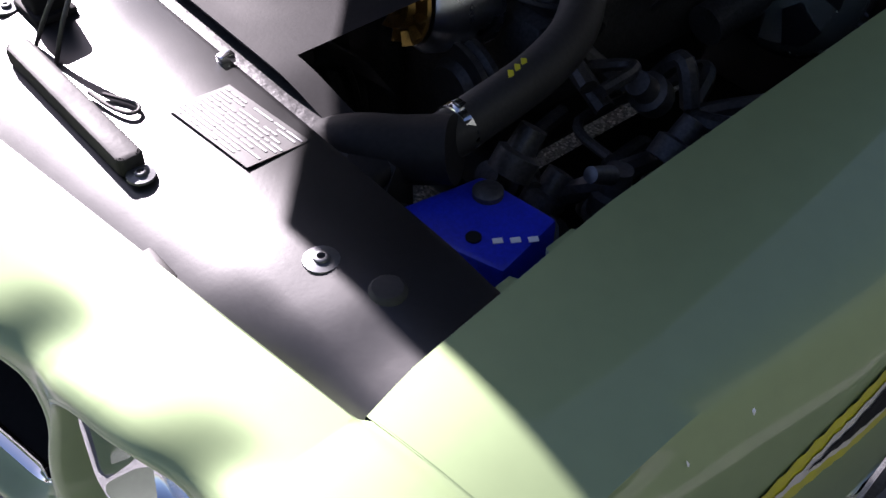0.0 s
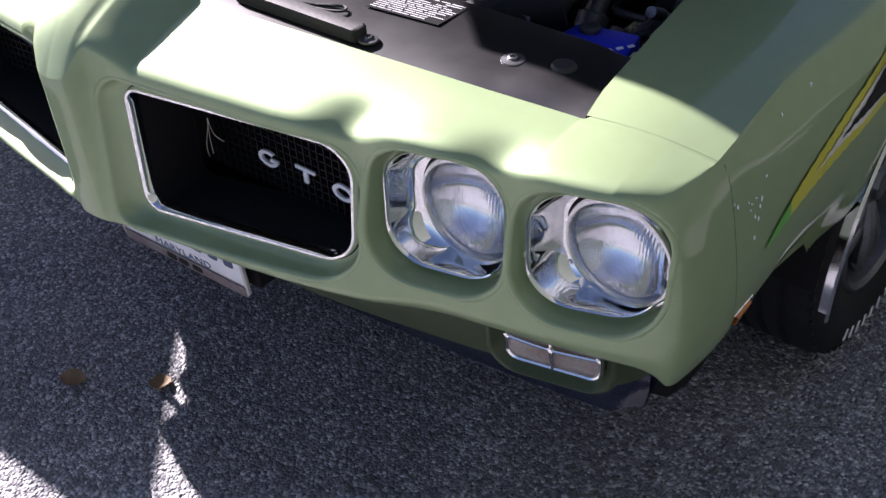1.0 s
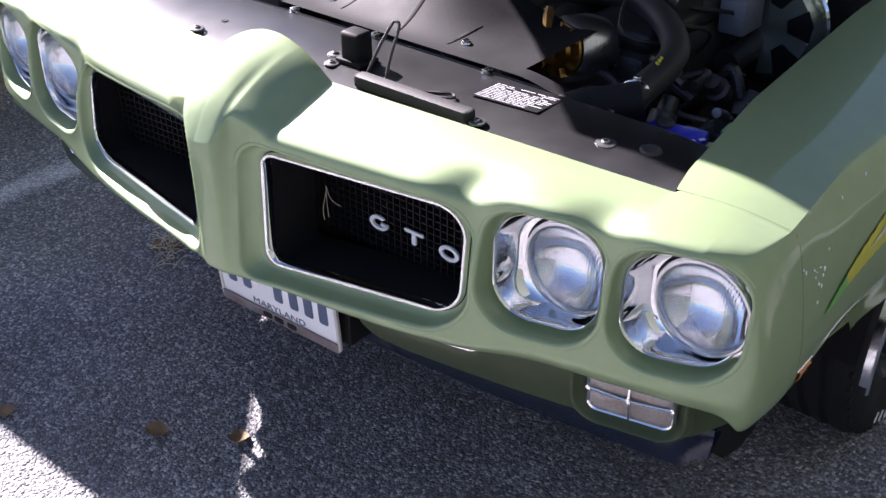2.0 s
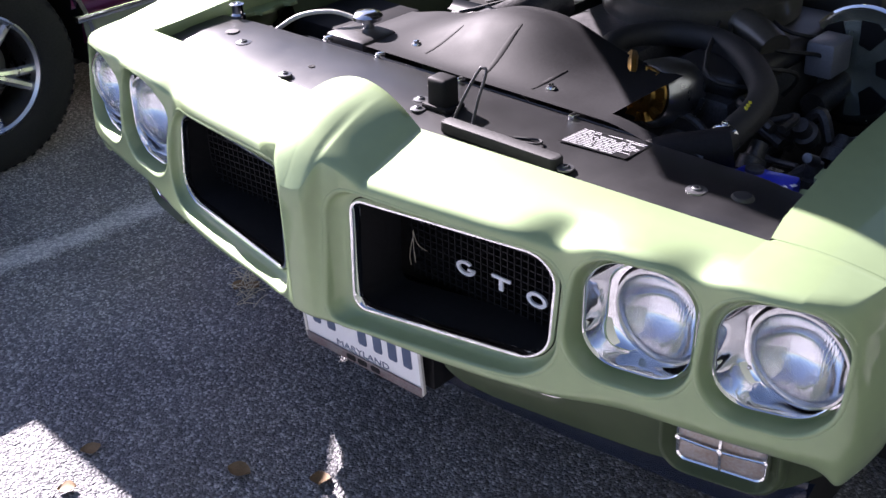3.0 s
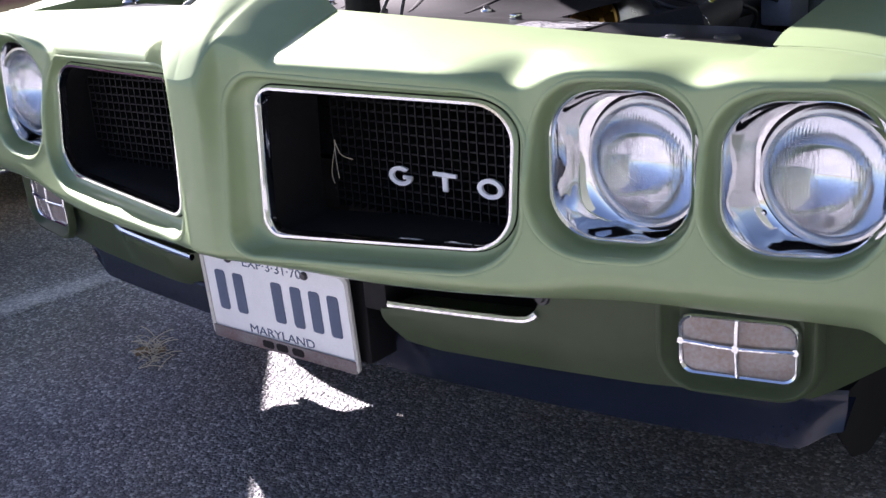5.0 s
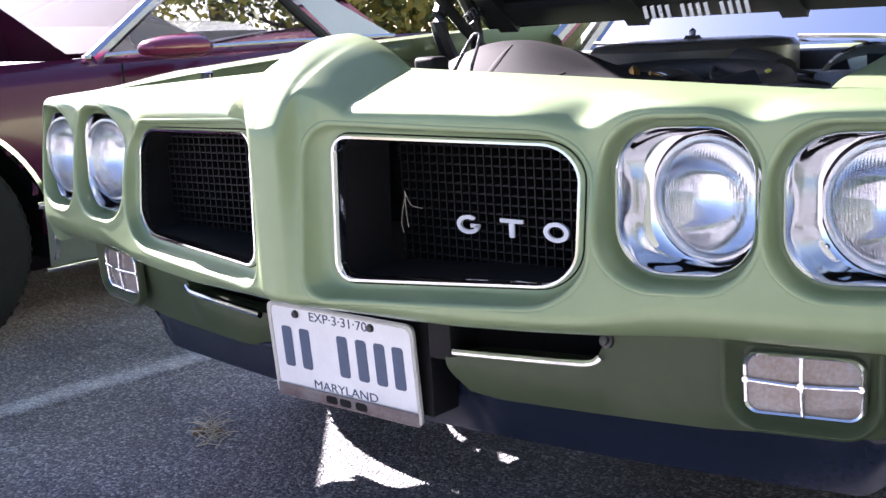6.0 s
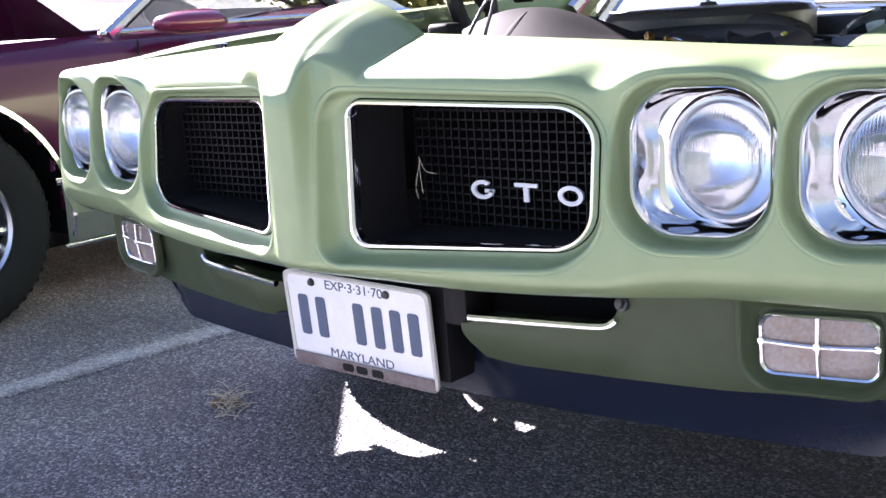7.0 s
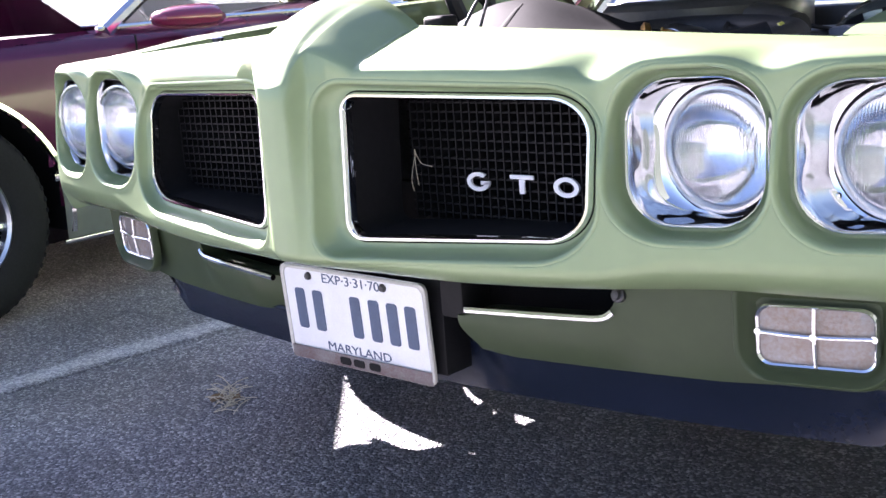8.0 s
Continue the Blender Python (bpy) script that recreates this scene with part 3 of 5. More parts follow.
FENDERS = {}
for s in (1, -1):
    f = fender(s)
    FENDERS[s] = f
    # side marker lamp low on the fender
    for name, grow, lift, m_, text_ in (("marker_frame", 0.006, 0.002, CHROME_WORN, "bright side marker frame"), ("marker_lens", 0.0, 0.005, AMBER, "amber side marker lens")):
        rows = [[(s * (side_x(y, z) + lift * e), y, z) for z, e in ((0.550 - grow, 0), (0.551 - grow, 1), (0.564 + grow, 1), (0.565 + grow, 0))] for y in [0.310 - grow + (0.040 + 2 * grow) * k / 8 for k in range(9)]]
        part(name, sheet(rows), m_, f, text_)


# small chips in the paint of the corner
rnd = random.Random(12)
for y, z in ((0.300, 0.742), (0.306, 0.735), (0.331, 0.728), (0.334, 0.715), (0.338, 0.722), (0.345, 0.700), (0.349, 0.725), (0.352, 0.694), (0.357, 0.709), (0.362, 0.717), (0.341, 0.672), (0.375, 0.742), (0.43, 0.796), (0.50, 0.806)):
    r0 = rnd.uniform(0.0010, 0.0024)
    ring = []
    for q in range(7):
        a = 2 * math.pi * q / 7
        yy, zz = y + r0 * rnd.uniform(0.5, 1.2) * math.cos(a), z + 2.0 * r0 * rnd.uniform(0.5, 1.2) * math.sin(a)
        ring.append((yy, zz))
    loops = [[(side_x(yy, zz) + 0.0004, yy, zz) for yy, zz in ring], [(side_x(y, z) + 0.0014, y + (yy - y) * 0.7, z + (zz - z) * 0.7) for yy, zz in ring], [(side_x(y, z) + 0.0014, y + (yy - y) * 0.05, z + (zz - z) * 0.05) for yy, zz in ring]]
    part("paint_chip", sheet(loops, closed=True), WHITE_PAINT, FENDERS[1], "pale chip in the green paint")


# headlamps
def headlamp(s, spec, lx, lz, ly):
    cx, cz, w, h, r = spec
    yf = lerp(cx, FRONT)

    def plane(px, pz=0.7):
        return lamp_plane(px, pz, cx)

    loops = []
    for inset, dy in ((0.008, 0.010), (0.0120, 0.005), (0.0125, -0.001), (0.0140, -0.0035), (0.0155, -0.002), (0.0165, 0.003), (0.0175, 0.012)):
        pts = rrect(cx, cz, w - 2 * inset, h - 2 * inset, r - inset, 9)
        loops.append([(s * px, plane(px, pz) + dy, pz) for px, pz in pts])
    n = len(loops[0])
    last = rrect(cx, cz, w - 0.035, h - 0.035, r - 0.0175, 9)
    for t, pull in ((0.12, 0.35), (0.35, 0.72), (0.7, 0.95), (1.0, 1.0)):
        loop = []
        for px, pz in last:
            a = math.atan2(pz - lz, px - lx)
            ex, ez = lx + 0.0825 * math.cos(a), lz + 0.0825 * math.sin(a)
            y0 = plane(px, pz) + 0.012
            loop.append((s * (px + (ex - px) * t), y0 + (ly + 0.001 - y0) * pull, pz + (ez - pz) * t))
        loops.append(loop)
    bezel = part("headlamp", sheet(loops, closed=True), CHROME, car, "chrome headlamp bezel with round sealed-beam lamp", angle=35)
    m = Matrix.Translation((s * lx, ly, lz)) @ Matrix.Rotation(radians(90), 4, "X")
    part("retaining_ring", lathe([(0.0740, -0.012), (0.0780, -0.002), (0.0775, 0.006), (0.0750, 0.0105), (0.0715, 0.0110), (0.0690, 0.0075), (0.0675, 0.001), (0.0680, -0.010)], m, 48), RING, bezel, "polished lamp retaining ring")
    part("gasket", lathe([(0.0720, -0.012), (0.0780, -0.011), (0.0850, -0.006)], m, 48), RUBBER, bezel, "thin black gasket shadow gap")
    prof = [(0.0685, -0.004)] + [(0.068 * math.sin(a), 0.019 * (math.cos(a) ** 0.85) - 0.001) for a in [radians(88 - 8 * k) for k in range(11)]] + [(0, 0.018)]
    glass = part("lens", lathe(prof, m, 48), LENS, bezel, "clear ribbed headlamp glass")
    glass.visible_shadow = False
    bowl = [(0.0675 * math.sqrt(k / 10), -0.044 + 0.038 * k / 10) for k in range(10, -1, -1)]
    part("reflector", lathe(bowl, m, 40), REFLECTOR, bezel, "silvered lamp reflector bowl")
    for a, rad in ((125, 0.092), (215, 0.09)):
        px, pz = lx + rad * math.cos(radians(a)), lz + rad * math.sin(radians(a))
        part("screw", lathe([(0, 0.004), (0.003, 0.0035), (0.0045, 0.001), (0.0045, -0.006)], Matrix.Translation((s * px, plane(px) + 0.048, pz)) @ Matrix.Rotation(radians(90), 4, "X"), 10), CHROME_WORN, bezel, "bezel screw")


for s in (1, -1):
    headlamp(s, LAMPS[0], 0.637, 0.700, 0.157)
    headlamp(s, LAMPS[1], 0.832, 0.695, 0.200)


# grilles
def grille(s):
    def shape(inset, dy):
        return [(s * px, py, pz) for px, py, pz in frame_ring(inset, dy)]

    loops = [shape(i, d) for i, d in ((-0.002, 0.012), (-0.001, 0.001), (0.0015, -0.0035), (0.005, -0.0035), (0.0075, 0.001), (0.008, 0.012))]
    loops.append(loops[0])
    frame_ob = part("grille", sheet(loops, closed=True), CHROME, car, "black egg-crate grille in a chrome frame", angle=50)
    # dark surround that runs back to the mesh
    well = [shape(i, d) for i, d in ((-0.014, 0.010), (-0.003, 0.012), (0.006, 0.014), (0.009, 0.05), (0.012, 0.10))]
    part("surround", sheet(well, closed=True), INTERIOR, frame_ob, "black moulded grille surround")
    part("backing", box(s * 0.12, s * 0.52, 0.185, 0.19, 0.56, 0.80, 0.0), INTERIOR, frame_ob, "dark space behind the grille")
    y0 = 0.146
    me_v = bpy.data.meshes.new("upright_bar")
    b = box(-0.0012, 0.0012, 0, 0.030, 0.584, 0.776, 0.0)
    b.to_mesh(me_v)
    b.free()
    me_h = bpy.data.meshes.new("cross_bar")
    b = box(0.132, 0.500, 0.002, 0.030, -0.0013, 0.0013, 0.0)
    if s < 0:
        for v in b.verts:
            v.co.x = -v.co.x
        bmesh.ops.reverse_faces(b, faces=b.faces)
    b.to_mesh(me_h)
    b.free()
    for me in (me_v, me_h):
        me.materials.append(GRILLE_BLACK)
    for k in range(26):
        ob = hang(new("upright_bar", me_v), frame_ob)
        p = Vector((s * (0.139 + 0.0143 * k), y0, 0))
        ob.location = stand(p)
        ob.rotation_euler.z = 2 * YAW if s < 0 else 0
    for k in range(14):
        ob = hang(new("cross_bar", me_h), frame_ob)
        far = stand((s * 0.2, y0, 0.594 + 0.0133 * k))
        turn = 2 * YAW if s < 0 else 0.0
        ob.rotation_euler.z = turn
        ob.location = far - Matrix.Rotation(turn, 3, 'Z') @ Vector((s * 0.2, 0, 0))
    if s > 0:
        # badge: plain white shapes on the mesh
        flat = Matrix(((1, 0, 0, 0), (0, 0, 1, 0), (0, 1, 0, 0), (0, 0, 0, 1)))
        for px, gap in ((0.268, 50), (0.345, None), (0.419, 0)):
            bmb = bmesh.new()
            if gap is not None:
                n = 30
                arc = [radians(gap) + (2 * math.pi - radians(gap)) * k / n for k in range(n + (1 if gap else 0))]
                loops = []
                for a, c, yy in ((0.0205, 0.0135, 0.143), (0.0205, 0.0135, 0.139), (0.0130, 0.0078, 0.139), (0.0130, 0.0078, 0.143)):
                    loops.append([(px + a * math.cos(q), yy, 0.644 + c * math.sin(q)) for q in arc])
                loops.append(loops[0])
                bmb = sheet(loops, closed=not gap)
                if gap:
                    bmb = box(px + 0.004, px + 0.0205, 0.139, 0.143, 0.640, 0.6455, 0.0008, bmb)
            else:
                bmb = box(px - 0.020, px + 0.020, 0.139, 0.143, 0.651, 0.657, 0.001, bmb)
                bmb = box(px - 0.0045, px + 0.0045, 0.139, 0.143, 0.631, 0.651, 0.001, bmb)
            part("badge", bmb, WHITE_PAINT, frame_ob, "white badge shape on the grille")
        st = bmesh.new()
        for pts in ([(0.170, 0.118, 0.690), (0.178, 0.110, 0.665), (0.186, 0.105, 0.640)], [(0.170, 0.118, 0.690), (0.186, 0.112, 0.672), (0.210, 0.110, 0.668)], [(0.172, 0.118, 0.686), (0.172, 0.106, 0.650), (0.177, 0.104, 0.632)]):
            st = tube(pts, 0.0005, 5, st)
        part("straw_sprig", st, STRAW, frame_ob, "dry straw caught in the grille")
    return frame_ob


grille(1)
grille(-1)


# lower valance, turn signals, spoiler
def val_y(x):
    return 0.105 + 0.155 * (abs(x) / 0.9) ** 1.6


VALANCE = {}
for s in (1, -1):
    vrows = []
    for k in range(0, 74):
        ax = (0.226 if s > 0 else 0.188) + (0.654 if s > 0 else 0.692) * k / 73
        x = s * ax
        top = lerp(ax, [(0.18, 0.452), (0.235, 0.452), (0.25, 0.456), (0.44, 0.462), (0.462, 0.475), (0.478, 0.505), (0.50, 0.520), (0.7, 0.522), (0.93, 0.53)])
        bot = lerp(ax, [(0.19, 0.395), (0.30, 0.385), (0.6, 0.385), (0.80, 0.395), (0.88, 0.43)])
        y = val_y(ax) + 0.09 * ss(0.80, 0.90, ax) + (0.045 * ss(0.34, 0.20, ax) if s < 0 else 0.0)
        r = [(x, y + 0.06, top - 0.004), (x, y + 0.008, top), (x, y + 0.001, top - 0.004)]
        for j in range(1, 12):
            t = j / 11
            cut = 0.020 * ss(0.2, 1.0, t) * max(0.0, 1 - k / 6)
            r.append((x + s * cut, y + 0.028 * t ** 1.5, top - 0.006 + (bot - top + 0.006) * t))
        r.append((x, y + 0.06, bot - 0.003))
        vrows.append(r)
    VALANCE[s] = part("valance", sheet(vrows), GREEN_SHADED, car, "green steel lower valance panel", angle=50)
for s in (1, -1):
    lip = tube([(s * 0.243, val_y(0.24) - 0.002, 0.459), (s * 0.33, val_y(0.33) - 0.003, 0.462), (s * 0.43, val_y(0.43) - 0.003, 0.465), (s * 0.458, val_y(0.46) - 0.003, 0.468), (s * 0.470, val_y(0.47) - 0.001, 0.476)], 0.0055, 8)
    part("chrome_lip", lip, CHROME, VALANCE[s], "slim chrome lip under the bumper slot")
    part("slot_bolt", lathe([(0, 0.010), (0.006, 0.009), (0.0065, 0.003), (0.010, 0.002), (0.010, -0.012)], Matrix.Translation((s * 0.479, val_y(0.479) - 0.001, 0.500)) @ Matrix.Rotation(radians(75), 4, "X"), 12), IRON, VALANCE[s], "dark bolt at the end of the slot")

    # turn signal: raised pocket, lens, chrome cross
    def at(px, pz, out=0.0):
        return (s * px, val_y(px) - 0.004 - out + 0.06 * max(0, 0.5 - pz), pz)

    cx, cz = 0.727, 0.465
    pocket = []
    for inset, out in ((-0.025, 0.0), (-0.0235, 0.010), (-0.021, 0.0145), (-0.018, 0.0150), (-0.015, 0.012), (-0.011, 0.003), (-0.006, -0.002), (0.0, -0.006)):
        pocket.append([at(a, b, out) for a, b in rrect(cx, cz + 0.002, 0.142 - 2 * inset, 0.084 - 2 * inset, (0.030 - inset * 0.8, 0.030 - inset * 0.8, 0.012, 0.012), 7)])
    sig = part("turn_signal", sheet(pocket, closed=True), GREEN_SHADED, car, "rectangular front turn signal with chrome cross bars", angle=50)
    lens_pts = [[at(a, b, o) for a, b in rrect(cx, cz, 0.138 - 2 * i, 0.080 - 2 * i, 0.017 - i * 0.35, 7)] for i, o in ((0.0, -0.003), (0.004, 0.002), (0.020, 0.004), (0.036, 0.005))]
    bmx = sheet(lens_pts, closed=True)
    bmx.faces.new([v for v in bmx.verts][-len(lens_pts[0]):])
    part("signal_lens", bmx, SIGNAL, sig, "frosted clear signal lens")
    rim = [[at(a, b, o) for a, b in rrect(cx, cz, 0.140 - 2 * i, 0.082 - 2 * i, 0.018 - i * 0.5, 7)] for i, o in ((0.0, -0.002), (0.0, 0.005), (0.002, 0.007), (0.0045, 0.005), (0.0045, 0.0))]
    part("signal_rim", sheet(rim, closed=True), CHROME, sig, "chrome signal rim")
    cross = tube([at(cx - 0.066, cz + 0.004, 0.006), at(cx, cz + 0.002, 0.009), at(cx + 0.066, cz + 0.004, 0.006)], 0.0028, 8)
    cross = tube([at(cx, cz - 0.037, 0.006), at(cx, cz, 0.009), at(cx, cz + 0.038, 0.006)], 0.0028, 8, cross)
    cross = lathe([(0, 0.003), (0.005, 0.002), (0.0055, -0.004)], Matrix.Translation(at(cx, cz + 0.002, 0.010)) @ Matrix.Rotation(radians(90), 4, "X"), 12, cross)
    for e in (-0.066, 0.066):
        cross = lathe([(0, 0.003), (0.0045, 0.002), (0.005, -0.004)], Matrix.Translation(at(cx + e, cz + 0.004, 0.006)) @ Matrix.Rotation(radians(90), 4, "X"), 10, cross)
    part("signal_cross", cross, CHROME, sig, "chrome cross bars with screw heads")

srows = []
for k in range(0, 121):
    x = -0.72 + 1.55 * k / 120
    ax = abs(x)
    e = ss(-0.72, -0.66, x) * ss(0.83, 0.77, x)
    y0 = val_y(ax) + 0.034 + 0.03 * (1 - e) + 0.055 * ss(0.27, 0.17, ax)
    y1 = 0.222 + 0.075 * (ax / 0.86) ** 1.6
    bot = 0.292 + 0.018 * (ax / 0.86) ** 2 + 0.035 * (1 - e)
    top = 0.394
    r = [(x, y0 + 0.06, top), (x, y0 + 0.004, top), (x, y0, top - 0.005)]
    for t in (0.2, 0.45, 0.7, 0.93):
        r.append((x, y0 + (y1 - y0) * t + 0.006 * math.sin(math.pi * t), top - 0.006 + (bot - top + 0.006) * t))
    r += [(x, y1, bot), (x, y1 + 0.006, bot - 0.001), (x, y1 + 0.012, bot + 0.006), (x, y0 + 0.03, top - 0.02)]
    srows.append(r)
part("spoiler", sheet(srows), SPOILER, car, "black flexible chin spoiler under the valance", angle=50)

# unseen rails and a lower bar, added to block stray sunlight under the car
for s in (1, -1):
    part("sun_block_rail", box(min(s * 0.60, s * 0.66), max(s * 0.60, s * 0.66), 0.45, 1.90, 0.30, 0.46, 0.01), INTERIOR, car, "dark rail added to block sunlight under the car")
part("sun_block_bar", box(-0.60, 0.60, 0.50, 0.655, 0.28, 0.40, 0.01), INTERIOR, car, "dark lower bar added to block sunlight under the car")

# dark sheet added to hide sunlit ground seen through the engine bay
part("ground_hiding_sheet", box(0.18, 0.66, 0.70, 1.75, 0.285, 0.292, 0.0), INTERIOR, car, "dark sheet added to hide sunlit ground below the engine")

# sheets added between valance ends and wheels; their outline shapes the sun patch
for s in (1, -1):
    outline = [(0.278, 0.405), (0.32, 0.37), (0.36, 0.30), (0.42, 0.24), (0.485, 0.218), (0.54, 0.222), (0.585, 0.25), (0.625, 0.32), (0.69, 0.345), (0.69, 0.56), (0.278, 0.56)]
    part("sun_block_sheet", prism(outline, Matrix(((0, 0, s, s * 0.80), (1, 0, 0, 0), (0, 1, 0, 0), (0, 0, 0, 1))), 0.004), INTERIOR, car, "black sheet ahead of the wheel, added to block sunlight")

# dark sheet behind the slot, bumper bracket and plate holder behind the number plate
hold = box(-0.13, 0.172, 0.150, 0.21, 0.335, 0.52, 0.004)
hold = box(0.19, 0.235, 0.125, 0.19, 0.44, 0.515, 0.006, hold)
part("plate_bracket", hold, GRILLE_BLACK, car, "black plate holder bracket")
part("slot_backing", box(-0.62, 0.62, 0.30, 0.32, 0.36, 0.60, 0.0), INTERIOR, car, "dark sheet behind the bumper slot")

STAND["on"] = False
pm = Matrix.Translation((0.008, 0.121, 0.4075)) @ Matrix.Rotation(radians(3.0), 4, "Z") @ Matrix.Rotation(radians(95), 4, "X") @ Matrix.Rotation(radians(-1.2), 4, "Z")
plate = part("license_plate", prism(rrect(0, 0.008, 0.305, 0.152, 0.012, 5), pm, 0.0015, 0.0004), WHITE_PAINT, car, "weathered white licence plate with slate blue figures")
rimloops = []
for w, h, dz in ((0.313, 0.166, -0.002), (0.313, 0.166, 0.0035), (0.308, 0.160, 0.005), (0.299, 0.146, 0.0035), (0.299, 0.146, 0.001)):
    sh = 0.0 if w > 0.30 else 0.004
    rimloops.append([pm @ Vector((a, b + sh, dz)) for a, b in rrect(0, 0, w, h, 0.013, 5)])
part("plate_frame", sheet(rimloops, closed=True), WHITE_PLASTIC, plate, "pitted plate frame")
strip = prism([(-0.152, -0.082), (0.152, -0.082), (0.152, -0.060), (-0.152, -0.060)], pm @ Matrix.Translation((0, 0, 0.0035)), 0.0015, 0.0004)
part("frame_strip", strip, mat("rusty_strip", (0.16, 0.155, 0.155), 0.5, 0.3, var=0.75, vscale=28, dark=(0.12, 0.07, 0.07)), plate, "stained lower strip of the plate frame")
# figures stand as plain bars
for px in (-0.118, -0.078, 0.005, 0.045, 0.083, 0.120):
    part("figure_bar", prism(rrect(px, 0.008, 0.022, 0.070, 0.005, 3), pm @ Matrix.Translation((0, 0, 0.0016)), 0.0009, 0), PLATE_BLUE, plate, "slate blue bar in place of a figure", smooth=False)
for px in (-0.030, 0.0, 0.034):
    part("strip_mark", prism(rrect(px, -0.071, 0.024, 0.013, 0.004, 3), pm @ Matrix.Translation((0, 0, 0.0052)), 0.0008, 0), BLACK_PLASTIC, plate, "dark mark on the frame strip", smooth=False)
text("plate_word", "EXP·3·31·70", 0.022, pm @ Matrix.Translation((0.0, 0.066, 0.0018)), PLATE_BLUE, plate, 0.0004, 1.15)
text("plate_word", "MARYLAND", 0.021, pm @ Matrix.Translation((0.0, -0.052, 0.0018)), PLATE_BLUE, plate, 0.0004, 1.25)
for px in (-0.092, 0.070):
    part("plate_bolt", lathe([(0, 0.005), (0.005, 0.0045), (0.007, 0.001), (0.007, -0.004)], pm @ Matrix.Translation((px, 0.067, 0.002)), 10), IRON, plate, "rusty plate bolt")


# ---- wheels ----
def wheel(x, y, s, parent, rim_mat, lettered):
    """A road wheel facing s along x."""
    m = Matrix.Translation((x, y, 0.335)) @ Matrix.Rotation(radians(90 * s), 4, "Y")
    prof = [(0.195, 0.085), (0.215, 0.098), (0.25, 0.108), (0.285, 0.108), (0.312, 0.100), (0.327, 0.088)]
    for g in (0.06, 0.02, -0.02, -0.06):
        prof += [(0.335, g + 0.014), (0.335, g - 0.008), (0.326, g - 0.010), (0.326, g - 0.018)]
    prof += [(0.327, -0.088), (0.312, -0.100), (0.25, -0.108), (0.195, -0.085)]
    tyre = part("wheel", lathe(prof, m, 72), TYRE, parent, "black road tyre on a cast wheel")
    lugs = bmesh.new()
    for k in range(56):
        a = 2 * math.pi * k / 56
        lm = m @ Matrix.Rotation(a, 4, "Z") @ Matrix.Translation((0.324, 0, 0.090))
        lugs = join(lugs, box_m(lm, 0.007, 0.015, 0.012))
    tagged(part("tread_block", lugs, TYRE, tyre, smooth=False), "black tyre shoulder tread blocks", kind="stuff")
    rimp = [(0.20, 0.080), (0.205, 0.093), (0.198, 0.098), (0.188, 0.090), (0.180, 0.045), (0.175, -0.06)]
    part("rim", lathe(rimp, m, 56), rim_mat, tyre, "bright wheel rim")
    hub = lathe([(0, 0.075), (0.03, 0.074), (0.034, 0.065), (0.060, 0.055), (0.066, 0.030)], m, 24)
    for k in range(5):
        a = 2 * math.pi * k / 5
        for off in (-0.16, 0.16):
            p0, p1 = Vector((0.045 * math.cos(a), 0.045 * math.sin(a), 0.05)), Vector((0.188 * math.cos(a + off), 0.188 * math.sin(a + off), 0.062))
            hub = tube([m @ p0, m @ ((p0 + p1) / 2 + Vector((0, 0, 0.012))), m @ p1], 0.016, 8, hub, steps=3)
    part("spokes", hub, rim_mat, tyre, "five-spoke cast wheel centre")
    part("drum", lathe([(0, 0.0), (0.13, 0.0), (0.14, -0.05)], m, 24), IRON, tyre, "dark brake drum")
    if lettered:
        for a0 in (150, 330):
            for k in range(8):
                a = radians(a0 + 7 * k)
                part("sidewall_mark", box_m(m @ Matrix.Rotation(a, 4, "Z") @ Matrix.Translation((0.285, 0, 0.1085)), 0.024, 0.010, 0.002), WHITE_PAINT, tyre, "", smooth=False)
    return tyre


def box_m(m, a, b, c):
    own = bmesh.new()
    bmesh.ops.create_cube(own, size=1)
    own.transform(m @ Matrix.Diagonal((a, b, c, 1)))
    return own


STAND["on"] = True
for s in (1, -1):
    for y in (WHEEL_Y, WHEEL_Y + 2.845):
        wheel(s * 0.812, y, s, car, WHEEL_GREY, s > 0)

STAND["on"] = False
# ---- rest of the green car's body ----
STAND["on"] = True
sill = bmesh.new()
for s in (1, -1):
    rows = []
    for k in range(56):
        y = 2.22 + 0.052 * k
        wide = lerp(y, [(2.2, 0.965), (3.6, 0.97), (4.6, 0.93), (5.1, 0.80)])
        zt = lerp(y, [(2.2, 0.90), (3.8, 0.93), (5.1, 0.88)])
        rows.append([(s * (wide - 0.10), y, zt + 0.006), (s * (wide - 0.03), y, zt), (s * wide, y, zt - 0.05), (s * (wide + 0.006), y, 0.6), (s * (wide - 0.02), y, 0.32), (s * (wide - 0.10), y, 0.22)])
    keep = [math.hypot(r[0][1] + 0.026 - (WHEEL_Y + 2.845), 0) > 0.36 for r in rows]
    part("body_side", sheet(rows, lambda i, j: keep[i] or j < 3), GREEN, car, "green body side with door")
STAND["on"] = False
cowl = sheet([[(x, 1.44, 0.806 + 0.010 * (1 - (x / 0.72) ** 2)), (x, 1.56, 0.816 + 0.012 * (1 - (x / 0.72) ** 2)), (x, 1.72, 0.812)] for x in [-0.74 + 0.074 * k for k in range(21)]])
part("cowl", cowl, GREEN, car, "green cowl panel below the windscreen")
ws_rows = [[(x * (1 - 0.16 * t), 1.70 + 0.66 * t + 0.10 * (x / 0.72) ** 2 * (1 - t), 0.808 + 0.47 * t) for x in [-0.72 + 0.06 * k for k in range(25)]] for t in [k / 8 for k in range(9)]]
ws = part("windscreen", sheet(ws_rows), GLASS, car, "raked windscreen glass")
ws.visible_shadow = False
